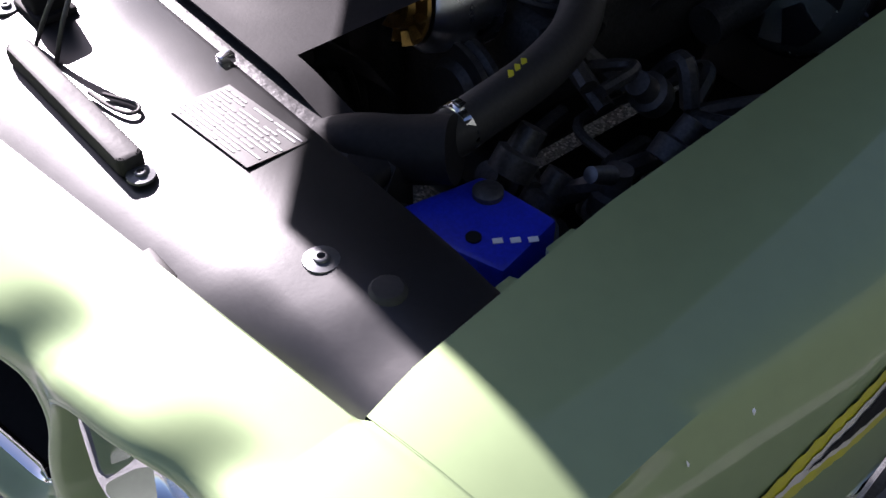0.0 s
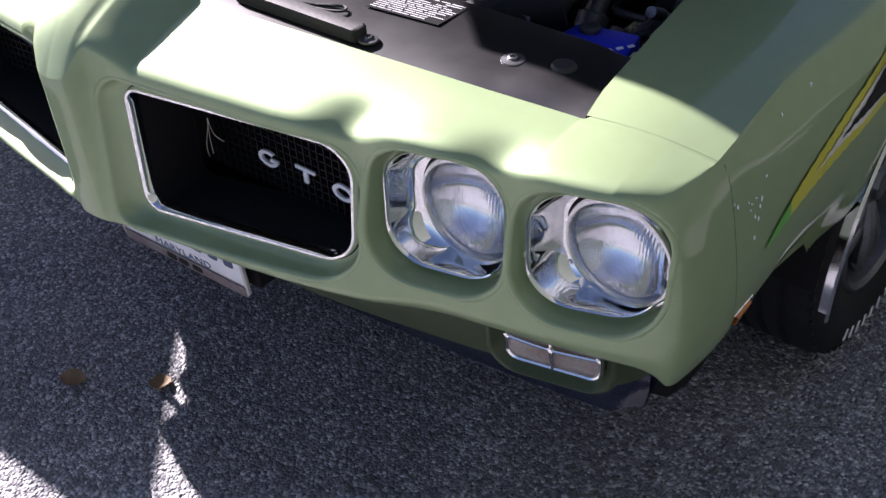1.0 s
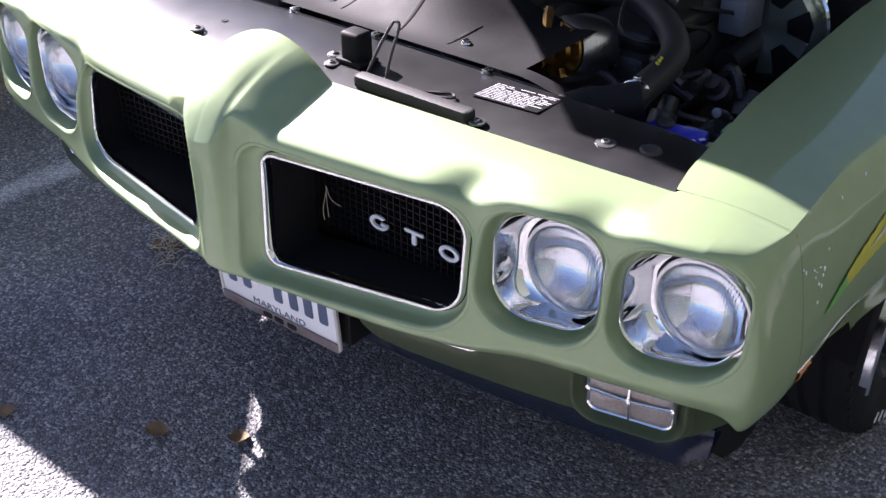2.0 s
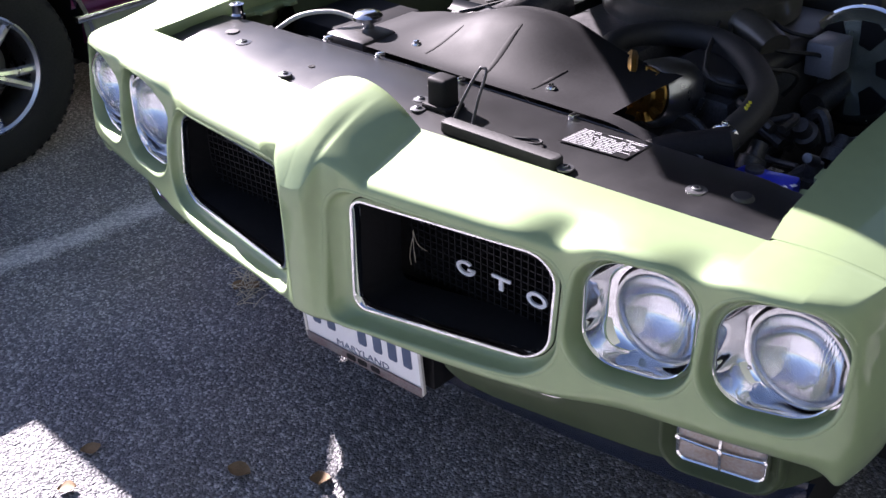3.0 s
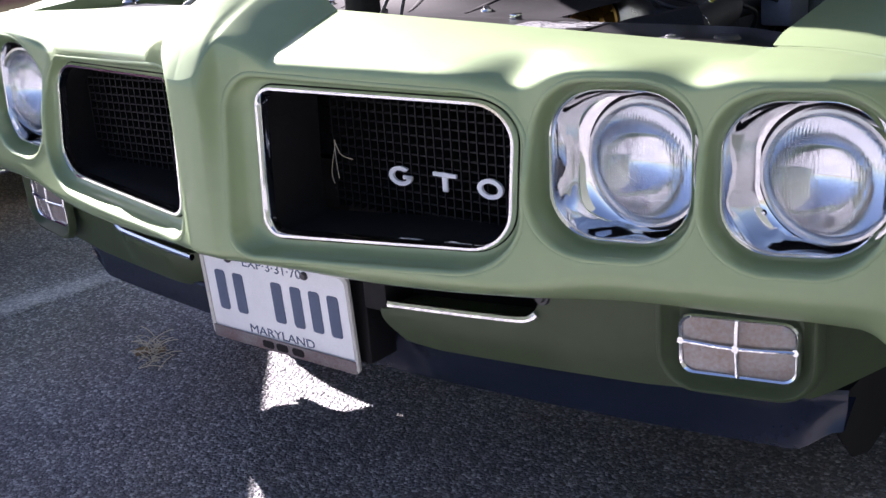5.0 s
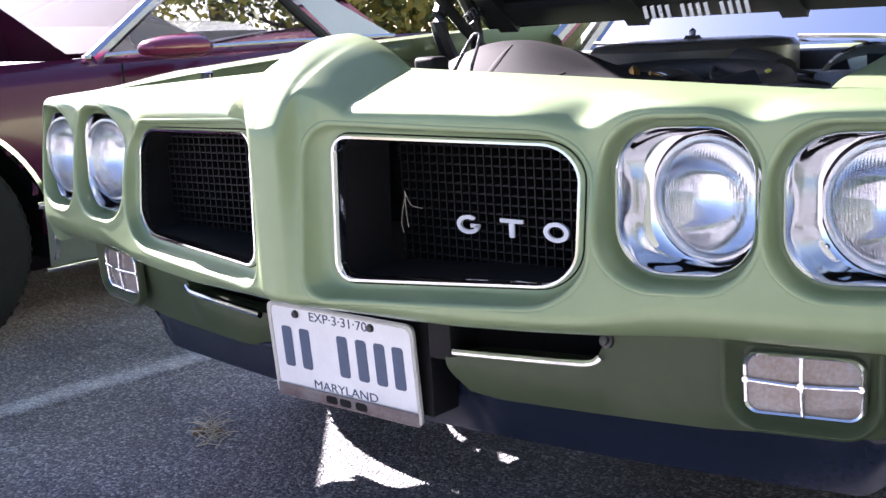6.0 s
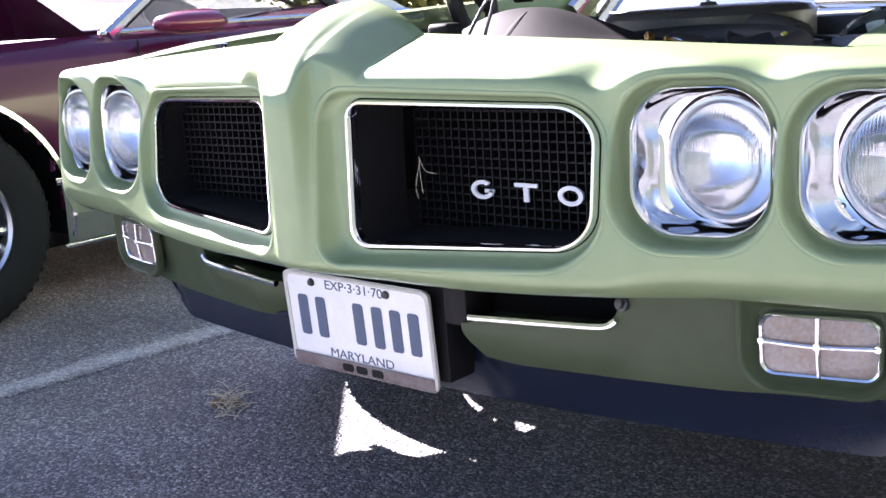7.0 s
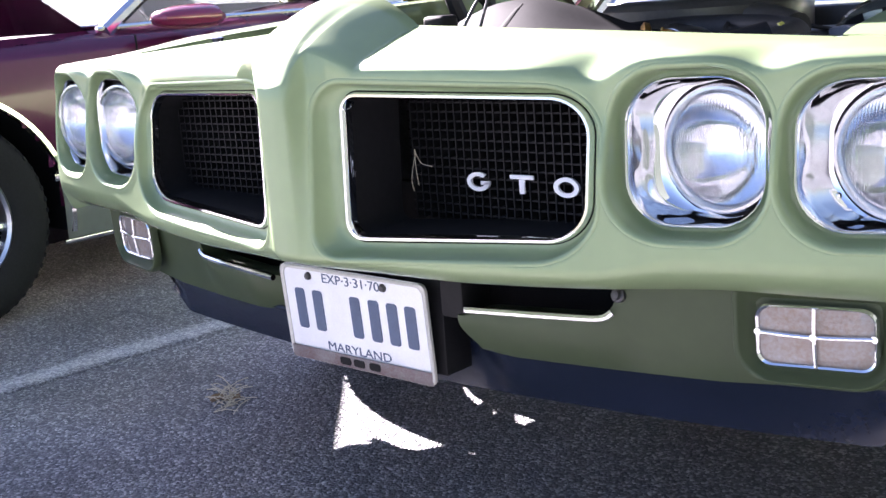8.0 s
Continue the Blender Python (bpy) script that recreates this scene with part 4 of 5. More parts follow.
roof = [[(x, y, z - 0.05 * (x / 0.62) ** 4) for x in [-0.62 + 0.062 * k for k in range(21)]] for y, z in ((2.36, 1.285), (2.5, 1.32), (3.0, 1.33), (3.5, 1.28), (4.2, 0.97), (4.4, 0.92), (5.1, 0.88), (5.15, 0.5))]
part("roof", sheet(roof), GREEN, car, "green roof and tail")
for s in (1, -1):
    part("pillar", tube([(s * 0.735, 1.78, 0.86), (s * 0.67, 2.1, 1.10), (s * 0.615, 2.38, 1.285)], 0.024, 8), CHROME_WORN, car, "windscreen pillar with bright trim")
part("dashboard", box(-0.70, 0.70, 1.80, 2.15, 0.66, 0.81, 0.03), INTERIOR, car, "dark padded dashboard")
part("seat", box(-0.62, -0.08, 2.75, 2.95, 0.45, 1.08, 0.05), BRICK_RED, car, "upright front seat")
part("seat", box(0.08, 0.62, 2.75, 2.95, 0.45, 1.08, 0.05), INTERIOR, car, "upright front seat")
part("wiper", tube([(0.32, 1.60, 0.822), (0.30, 1.66, 0.838), (0.05, 1.74, 0.845)], 0.006, 6), BLACK_SATIN, car, "black windscreen wiper")
part("wiper", tube([(-0.30, 1.60, 0.822), (-0.32, 1.66, 0.838), (-0.58, 1.76, 0.845)], 0.006, 6), BLACK_SATIN, car, "black windscreen wiper")
part("windscreen_trim", tube([(-0.73, 1.80, 0.816), (-0.4, 1.72, 0.820), (0, 1.695, 0.822), (0.4, 1.72, 0.820), (0.73, 1.80, 0.816)], 0.010, 8), CHROME, car, "bright windscreen base trim")

# ---- engine bay ----
STAND["on"] = True
for s in (1, -1):
    rows = [[(s * (lerp(y, [(0.28, 0.73), (0.55, 0.700), (0.95, 0.690), (1.45, 0.70)]) + 0.010), y, 0.80), (s * 0.69, y, 0.74), (s * 0.66, y, 0.62), (s * 0.60, y, 0.44)] for y in [0.62 + 0.06 * k for k in range(15)]]
    part("inner_fender", sheet(rows), GREEN_SHADED if s < 0 else BLACK_SATIN, car, "inner fender panel")
    # zigzag flange under the fender edge
    fl = []
    for k in range(40):
        y = 0.335 + 0.007 * k
        dip = 0.026 if (k // 6) % 2 == 0 else 0.010
        xi = lerp(y, [(0.28, 0.735), (0.34, 0.722), (0.55, 0.700), (0.95, 0.690)])
        fl.append([(s * (xi + 0.012), y, 0.806), (s * (xi - dip), y, 0.803), (s * (xi - dip), y, 0.795)])
    part("fender_flange", sheet(fl), GREEN, car, "notched green mounting flange")
STAND["on"] = False
part("firewall", box(-0.74, 0.74, 1.44, 1.46, 0.30, 0.806, 0.003), BLACK_SATIN, car, "black firewall")

rad_x = [-0.74 + 0.02 * k for k in range(75)]
rows = []
for x in rad_x:
    yf = rear_y(x) - 0.012
    z0 = 0.812
    e = 0.006 * ss(0.62, 0.70, abs(x))
    rows.append([(x, yf, z0 - 0.022 - 0.03 * ss(0.52, 0.68, abs(x))), (x, yf + 0.014, z0 - 0.013 - 0.022 * ss(0.52, 0.68, abs(x))), (x, 0.272, z0 - 0.005 - e - 0.012 * ss(0.52, 0.68, abs(x))), (x, 0.290, z0 - 0.001 - e - 0.006 * ss(0.52, 0.68, abs(x))), (x, 0.34, z0 + 0.001 - e), (x, 0.425, z0 + 0.004 - e), (x, 0.432, z0 + 0.001 - e), (x, 0.433, z0 - 0.030)] + ([(x, 0.448, z0 - 0.036), (x, 0.462, z0 - 0.032), (x, 0.472, z0 - 0.016)] if abs(x) < 0.505 else [(x, 0.434, z0 - 0.034), (x, 0.4345, z0 - 0.038), (x, 0.435, z0 - 0.042)]))
STAND["on"] = True
panel = part("radiator_panel", sheet(rows), PANEL_BLACK, car, "satin black radiator support panel", angle=30)
STAND["on"] = False


def lift(x):
    """Rise of the panel towards the far side."""
    return ROLL * max(0.0, 0.03 - x)


# cut-away bracket tab near the fender
part("panel_tab", box(0.452, 0.500, 0.206, 0.232, 0.788, 0.802, 0.002), BLACK_SATIN, panel, "folded panel tab")
pad = prism(rrect(0, 0, 0.250, 0.028, 0.008, 4), Matrix.Translation((0.236, 0.266, 0.806)) @ Matrix.Rotation(radians(0.5), 4, "Z"), 0.022, 0.004)
part("rubber_buffer", pad, RUBBER, panel, "long black rubber hood buffer")
for x, y, r in ((0.572, 0.334, 0.012), (0.372, 0.268, 0.010), (-0.49, 0.296, 0.012), (-0.29, 0.240, 0.010), (0.02, 0.292, 0.010), (-0.005, 0.325, 0.010)):
    b = lathe([(r * 1.45, 0.0), (r * 1.4, 0.0025), (r * 0.75, 0.0035), (r * 0.62, 0.0038), (r * 0.60, 0.0058), (r * 0.5, 0.0066), (r * 0.34, 0.0066), (r * 0.30, 0.002), (0, 0.002)], Matrix.Translation((x, y, 0.811 + lift(x))), 18)
    part("panel_bolt", b, WHEEL_GREY, panel, "bright bolt with washer")
for x, y in ((0.637, 0.357), (-0.555, 0.318)):
    part("rubber_plug", lathe([(0.020, 0.0), (0.019, 0.008), (0.014, 0.013), (0, 0.014)], Matrix.Translation((x, y, 0.803 + lift(x))), 20), RUBBER, panel, "round black rubber plug")
part("hood_bumper", lathe([(0.016, 0), (0.017, 0.01), (0.013, 0.014), (0.013, 0.03), (0.016, 0.034), (0.010, 0.036), (0.008, 0.028), (0, 0.028)], Matrix.Translation((-0.628, 0.390, 0.820)), 20), CHROME_WORN, panel, "adjustable hood rest bolt")
for x, y, r in ((-0.40, 0.36, 0.012), (-0.52, 0.39, 0.007), (-0.28, 0.30, 0.007)):
    part("panel_hole", lathe([(r, 0.0), (r * 0.95, 0.0012), (r * 0.8, 0.0012), (0, 0.0006)], Matrix.Translation((x, y, 0.8125 + lift(x))), 18), INTERIOR, panel, "dark hole in the panel")
for x in (0.267, 0.0, -0.21, -0.36):
    part("edge_clip", box(x - 0.006, x + 0.006, 0.418 - 1.5 * lift(x), 0.436 - 1.5 * lift(x), 0.812 + lift(x), 0.824 + lift(x), 0.002), CHROME_WORN, panel, "bright edge clip")
# specification sticker: fine rows of print too small to read
stick = bmesh.new()
sm = Matrix(((0.995, 0.06, 0, 0.303), (0.09, 0.985, 0, 0.337), (0, 0, 1, 0.8168), (0, 0, 0, 1)))
rnd = random.Random(4)
for row in range(11):
    u = 0.004
    while u < 0.122:
        w = rnd.uniform(0.006, 0.030)
        if row > 7 and u > 0.03 and rnd.random() < 0.3:
            u += w
            continue
        if u < 0.11 - 0.004 * max(0, 5 - row):
            stick = prism([(u, 0.004 + 0.0058 * row), (min(0.126, u + w), 0.004 + 0.0058 * row), (min(0.126, u + w), 0.0063 + 0.0058 * row), (u, 0.0063 + 0.0058 * row)], sm, 0.0004, 0, stick)
        u += w + rnd.uniform(0.0015, 0.004)
part("sticker_print", stick, mat("faded_white_print", (0.40, 0.40, 0.41), 0.6, var=0.3, vscale=60), panel, "rows of fine white print, unreadable", smooth=False)
part("sticker", prism([(0, 0), (0.128, 0), (0.128, 0.070), (0, 0.070)], sm @ Matrix.Translation((0, 0, -0.0012)), 0.0008), PANEL_BLACK, panel, "black specification sticker", smooth=False)
# latch and wire loop
latch = box(0.028, 0.075, 0.305, 0.345, 0.812, 0.872, 0.008, None, 3)
latch = box(0.020, 0.082, 0.300, 0.350, 0.812, 0.822, 0.003, latch)
part("hood_latch", latch, BLACK_PLASTIC, panel, "black hood latch block")
loop = tube([(0.110, 0.285, 0.812), (0.120, 0.305, 0.855), (0.129, 0.334, 0.897), (0.137, 0.338, 0.904), (0.146, 0.335, 0.897), (0.150, 0.308, 0.855), (0.153, 0.288, 0.812)], 0.0028, 8)
part("wire_loop", loop, IRON, panel, "bent steel wire loop")
pin = tube([(0.228, 0.288, 0.8165), (0.262, 0.293, 0.8165), (0.284, 0.301, 0.8170), (0.289, 0.310, 0.8170), (0.281, 0.316, 0.8170), (0.262, 0.310, 0.8165), (0.240, 0.298, 0.8165)], 0.0022, 8)
part("hairpin_clip", pin, RUBBER, panel, "dark bent wire hairpin lying on the panel")

# fan shroud: a flat collar that swells to a dome with three slots
def dome_z(x, y):
    d = math.exp(-(((x + 0.03) / 0.175) ** 2) ** 1.2)
    return 0.810 + 0.076 * d * ss(0.470, 0.645, y) - 0.012 * ss(0.66, 0.72, y) * d - 0.02 * ss(0.3, 0.44, abs(x))


rows = []
for k in range(57):
    x = -0.42 + 0.84 * k / 56
    rows.append([(x, 0.462 + 0.26 * j / 24, dome_z(x, 0.462 + 0.26 * j / 24)) for j in range(25)])
shroud = part("fan_shroud", sheet(rows, lambda i, j: not (rows[i][j][0] > 0.285 and rows[i][j][1] > 0.49)), BLACK_PLASTIC, car, "moulded black fan shroud with three slots", angle=50)
for (xa, ya), (xb, yb), half in (((-0.163, 0.500), (-0.140, 0.590), 0.0055), ((0.004, 0.486), (-0.004, 0.612), 0.0075), ((0.120, 0.492), (0.140, 0.572), 0.0055)):
    slot = []
    for k in range(15):
        t = k / 14
        cx_, cy_, w = xa + (xb - xa) * t, ya + (yb - ya) * t, half * math.sin(math.pi * (0.06 + 0.90 * t)) ** 0.7
        slot.append([(cx_ + w * e, cy_, dome_z(cx_ + w * e, cy_) + 0.0012 - 0.0016 * (abs(e) == 1)) for e in (-1, -0.6, 0, 0.6, 1)])
    part("shroud_slot", sheet(slot), INTERIOR, shroud, "dark slot in the shroud")
for x, y in ((-0.212, 0.525), (0.147, 0.515)):
    part("shroud_bolt", lathe([(0.010, 0), (0.009, 0.003), (0.006, 0.004), (0.006, 0.008), (0, 0.009)], Matrix.Translation((x, y, dome_z(x, y) - 0.001)), 14), CHROME_WORN, shroud, "bright bolt with washer")
part("radiator", box(-0.40, 0.46, 0.436, 0.475, 0.34, 0.795, 0.006), IRON, car, "dark radiator core")
part("radiator_cap", lathe([(0.012, 0), (0.014, 0.02), (0.031, 0.022), (0.032, 0.030), (0.026, 0.037), (0.012, 0.040), (0, 0.040)], Matrix.Translation((-0.36, 0.53, 0.815)), 24), CHROME_WORN, car, "steel radiator cap")
part("filler_neck", box(-0.42, -0.30, 0.455, 0.56, 0.77, 0.818, 0.012), BLACK_SATIN, car, "black radiator tank")
part("overflow_hose", tube([(-0.39, 0.53, 0.83), (-0.44, 0.50, 0.845), (-0.50, 0.46, 0.835), (-0.55, 0.43, 0.80)], 0.005, 8), WHITE_PLASTIC, car, "thin pale overflow hose")

eng = box(-0.22, 0.22, 0.78, 1.38, 0.36, 0.70, 0.03)
engine = part("engine_block", eng, IRON, car, "dark grimy engine block", angle=35)
part("timing_cover", box(-0.12, 0.12, 0.74, 0.80, 0.42, 0.78, 0.02), IRON, engine)
part("intake_manifold", box(-0.13, 0.13, 0.80, 1.30, 0.70, 0.79, 0.02), IRON, engine)
for s in (1, -1):
    part("cylinder_head", box(min(s * 0.12, s * 0.36), max(s * 0.12, s * 0.36), 0.80, 1.34, 0.60, 0.745, 0.025), IRON, engine)
for s in (1, -1):
    part("valve_cover", box(s * 0.19, s * 0.36, 0.82, 1.32, 0.735, 0.785, 0.022, None, 3), BLACK_SATIN, engine, "black valve cover")
    for k in range(4):
        part("spark_lead", tube([(s * 0.37, 0.88 + 0.12 * k, 0.70), (s * 0.40, 0.86 + 0.12 * k, 0.76), (s * 0.30, 0.80 + 0.1 * k, 0.80), (s * 0.10, 1.28, 0.84)], 0.0045, 6), RUBBER, engine, "black spark plug lead")
part("air_cleaner", lathe([(0.0, 0.085), (0.015, 0.085), (0.02, 0.078), (0.17, 0.076), (0.21, 0.070), (0.222, 0.058), (0.222, 0.004), (0.205, -0.006), (0.12, -0.01), (0.09, -0.06)], Matrix.Translation((0.06, 1.17, 0.785)), 48), TAN, engine, "round tan air cleaner housing")
part("air_cleaner_snout", tube([(0.20, 1.06, 0.815), (0.28, 1.03, 0.805), (0.34, 1.0, 0.79)], 0.036, 14), TAN, engine, "air cleaner inlet snout")
part("wing_nut", lathe([(0.006, 0), (0.008, 0.012), (0, 0.018)], Matrix.Translation((0.06, 1.17, 0.868)), 12), CHROME_WORN, engine, "air cleaner nut")
# fan and pulleys
fanbm = lathe([(0.0, 0.03), (0.05, 0.028), (0.055, 0.0), (0.07, -0.02)], Matrix.Translation((0, 0.70, 0.60)) @ Matrix.Rotation(radians(90), 4, "X"), 24)
for k in range(5):
    fanbm = join(fanbm, box_m(Matrix.Translation((0, 0.69, 0.60)) @ Matrix.Rotation(radians(72 * k + 10), 4, "Y") @ Matrix.Translation((0, 0, 0.12)) @ Matrix.Rotation(radians(30), 4, "Z"), 0.07, 0.003, 0.14))
part("cooling_fan", fanbm, BLACK_SATIN, engine, "black cooling fan")
for x, z, r in ((0.30, 0.66, 0.07), (-0.24, 0.66, 0.08), (0.0, 0.50, 0.085)):
    part("pulley", lathe([(0.0, 0.010), (r * 0.5, 0.012), (r * 0.6, 0.0), (r, 0.004), (r, -0.004), (r * 0.9, -0.010), (r, -0.016), (r, -0.024), (0.02, -0.03)], Matrix.Translation((x, 0.72, z)) @ Matrix.Rotation(radians(90), 4, "X"), 32), IRON, engine, "steel drive pulley")
# alternator: gold pulley fan and grey housing
am = Matrix.Translation((0.235, 0.70, 0.765)) @ Matrix.Rotation(radians(78), 4, "X") @ Matrix.Rotation(radians(-10), 4, "Y")
alt = part("alternator", lathe([(0.02, 0.0), (0.055, -0.004), (0.066, -0.018), (0.068, -0.07), (0.062, -0.10), (0.03, -0.115), (0, -0.115)], am, 32), ALLOY, engine, "grey finned alternator housing")
fan = lathe([(0.0, 0.030), (0.016, 0.030), (0.017, 0.022), (0.030, 0.020), (0.034, 0.012), (0.028, 0.010), (0.052, 0.006), (0.054, 0.002), (0.02, 0.0)], am, 28)
pulley = part("alternator_pulley", fan, GOLD, alt, "yellow zinc alternator pulley")
for k in range(12):
    part("fan_blade", box_m(am @ Matrix.Rotation(radians(30 * k), 4, "Z") @ Matrix.Translation((0.045, 0, 0.010)) @ Matrix.Rotation(radians(25), 4, "X"), 0.018, 0.003, 0.014), GOLD, alt)
part("alternator_bracket", tube([(0.22, 0.67, 0.81), (0.20, 0.70, 0.822), (0.16, 0.76, 0.81), (0.12, 0.80, 0.78)], 0.010, 6), GOLD, engine, "curved zinc bracket")
part("thermostat_housing", lathe([(0.0, 0.06), (0.028, 0.055), (0.034, 0.02), (0.03, -0.04)], Matrix.Translation((0.12, 0.74, 0.74)), 20), ALLOY, engine, "pale cast thermostat housing")
hose = tube([(0.10, 0.75, 0.77), (0.075, 0.82, 0.797), (0.13, 0.92, 0.803), (0.24, 0.945, 0.802), (0.34, 0.89, 0.80), (0.43, 0.79, 0.797), (0.468, 0.70, 0.794), (0.482, 0.60, 0.79), (0.485, 0.53, 0.785), (0.465, 0.49, 0.775)], 0.027, 18)
hose_ob = part("radiator_hose", hose, RUBBER, car, "thick black upper radiator hose")
clamp = bmesh.new()
for p, d in (((0.4835, 0.565, 0.7877), (0.02, -1.0, -0.06)),):
    q = Vector(d).to_track_quat("Z", "Y").to_matrix().to_4x4()
    clamp = lathe([(0.0268, -0.006), (0.0285, -0.005), (0.0285, 0.005), (0.0268, 0.006)], Matrix.Translation(p) @ q, 24, clamp)
    clamp = box(0.478, 0.490, 0.561, 0.571, 0.815, 0.822, 0.002, clamp)
part("hose_clamp", clamp, CHROME_WORN, hose_ob, "steel hose clamp")
mk = bmesh.new()
for k, (px, py, pz) in enumerate(((0.480, 0.640, 0.8185), (0.477, 0.652, 0.819), (0.474, 0.664, 0.8195))):
    mk = join(mk, box_m(Matrix.Translation((px, py, pz)) @ Matrix.Rotation(radians(35), 4, "Y") @ Matrix.Rotation(radians(-28), 4, "Z"), 0.010, 0.006, 0.002))
part("hose_mark", mk, YELLOW, hose_ob, "small yellow hose marks", smooth=False)
part("water_outlet", tube([(0.515, 0.535, 0.795), (0.475, 0.505, 0.785), (0.435, 0.475, 0.778), (0.40, 0.455, 0.76)], 0.036, 16), BLACK_PLASTIC, car, "black radiator outlet elbow")
part("radiator_tank", box(0.40, 0.50, 0.438, 0.50, 0.60, 0.796, 0.014, None, 3), BLACK_PLASTIC, car, "black radiator end tank")
lower = tube([(0.40, 0.50, 0.62), (0.45, 0.58, 0.58), (0.42, 0.70, 0.55), (0.25, 0.75, 0.55)], 0.026, 14)
part("lower_hose", lower, RUBBER, car, "lower radiator hose")
wires = bmesh.new()
for k in range(5):
    wires = tube([(0.47 + 0.012 * k, 0.47, 0.77 - 0.01 * k), (0.50 + 0.01 * k, 0.48 + 0.01 * k, 0.72), (0.49 + 0.012 * k, 0.46 + 0.02 * k, 0.66), (0.42, 0.45, 0.60)], 0.0025, 5, wires)
part("wiring", wires, RUBBER, car, "loose engine wiring")
# blue pump housing and plumbing beside it
bl = prism([(0.515, 0.462), (0.60, 0.495), (0.652, 0.512), (0.632, 0.602), (0.535, 0.588)], Matrix.Translation((-0.004, -0.03, 0.676)), 0.085, 0.006)
blue = part("blue_housing", bl, BLUE, car, "bright blue painted washer tank")
part("tank_cap", lathe([(0.016, 0), (0.016, 0.006), (0.012, 0.009), (0, 0.009)], Matrix.Translation((0.558, 0.542, 0.761)), 18), IRON, blue, "black filler cap")
part("tank_dot", lathe([(0.008, 0), (0.008, 0.002), (0, 0.002)], Matrix.Translation((0.596, 0.490, 0.7613)), 14), BLACK_PLASTIC, blue, "dark dot on the tank")
lab = bmesh.new()
for k in range(3):
    lab = join(lab, box_m(Matrix.Translation((0.614 + 0.010 * k, 0.505 + 0.014 * k, 0.7616)) @ Matrix.Rotation(radians(60), 4, "Z"), 0.010, 0.007, 0.0008))
part("tank_label", lab, WHITE_PAINT, blue, "white label marks", smooth=False)
rnd = random.Random(9)
for k in range(26):
    x, y, z = rnd.uniform(0.46, 0.64), rnd.uniform(0.62, 0.95), rnd.uniform(0.58, 0.74)
    if k % 2:
        clutter, name_ = tube([(x, y, z), (x + rnd.uniform(-0.1, 0.05), y + rnd.uniform(-0.05, 0.1), z + rnd.uniform(-0.03, 0.05)), (x - rnd.uniform(0, 0.15), y + rnd.uniform(0, 0.2), z - 0.04)], rnd.uniform(0.006, 0.014), 8), "engine_hose"
    else:
        clutter, name_ = lathe([(0, 0.03), (0.016, 0.028), (0.018, 0.0), (0.026, -0.004), (0.026, -0.03)], Matrix.Translation((x, y, z)) @ Matrix.Rotation(rnd.uniform(-1, 1), 4, "X"), 14), "fitting"
    part(name_, clutter, IRON, car, "oily black engine bay fitting")
part("cylinder_cap", lathe([(0, 0.02), (0.009, 0.018), (0.011, -0.02)], Matrix.Translation((0.60, 0.66, 0.75)) @ Matrix.Rotation(radians(60), 4, "X"), 16), WHEEL_GREY, car, "small bright cylinder end")
# brake booster behind the engine
bmm = Matrix.Translation((0.430, 1.215, 0.712)) @ Matrix.Rotation(radians(82), 4, "X")
booster = part("brake_booster", lathe([(0, 0.02), (0.05, 0.03), (0.10, 0.035), (0.118, 0.022), (0.125, 0.004), (0.125, -0.006), (0.11, -0.03), (0.05, -0.10), (0, -0.10)], bmm, 40), mat("pale_green_plating", (0.50, 0.56, 0.50), 0.25, 0.85, var=0.2, vscale=20), car, "round pale plated brake booster")
for k in range(6):
    pane = [(r * math.cos(radians(a)), r * math.sin(radians(a))) for r, a in ((0.052, -15), (0.075, -17), (0.103, -19), (0.107, 0), (0.103, 19), (0.075, 17), (0.052, 15))]
    part("booster_recess", prism(pane, bmm @ Matrix.Rotation(radians(60 * k + 12), 4, "Z") @ Matrix.Translation((0, 0, 0.027)), 0.0092, 0.001), INTERIOR, booster, "dark pressed recess")
part("booster_band", lathe([(0.123, 0.006), (0.130, 0.003), (0.130, -0.004), (0.123, -0.007)], bmm, 40), CHROME, booster, "bright clamp band")
part("master_cylinder", box(0.362, 0.425, 1.09, 1.18, 0.715, 0.790, 0.008), LIGHT_GREY, car, "grey master cylinder reservoir")
part("master_body", tube([(0.40, 1.08, 0.655), (0.402, 1.15, 0.665), (0.405, 1.21, 0.68)], 0.030, 14), IRON, car, "cast master cylinder")
part("heater_box", box(-0.15, 0.40, 1.36, 1.44, 0.62, 0.825, 0.01), BLACK_SATIN, car, "black heater box on the firewall")
part("battery", box(-0.66, -0.45, 0.56, 0.78, 0.55, 0.775, 0.008), BLACK_PLASTIC, car, "black battery")
acb = tube([(-0.30, 0.74, 0.74), (-0.26, 0.86, 0.76), (-0.20, 1.0, 0.80)], 0.05, 16)
part("compressor", acb, IRON, car, "ribbed compressor")

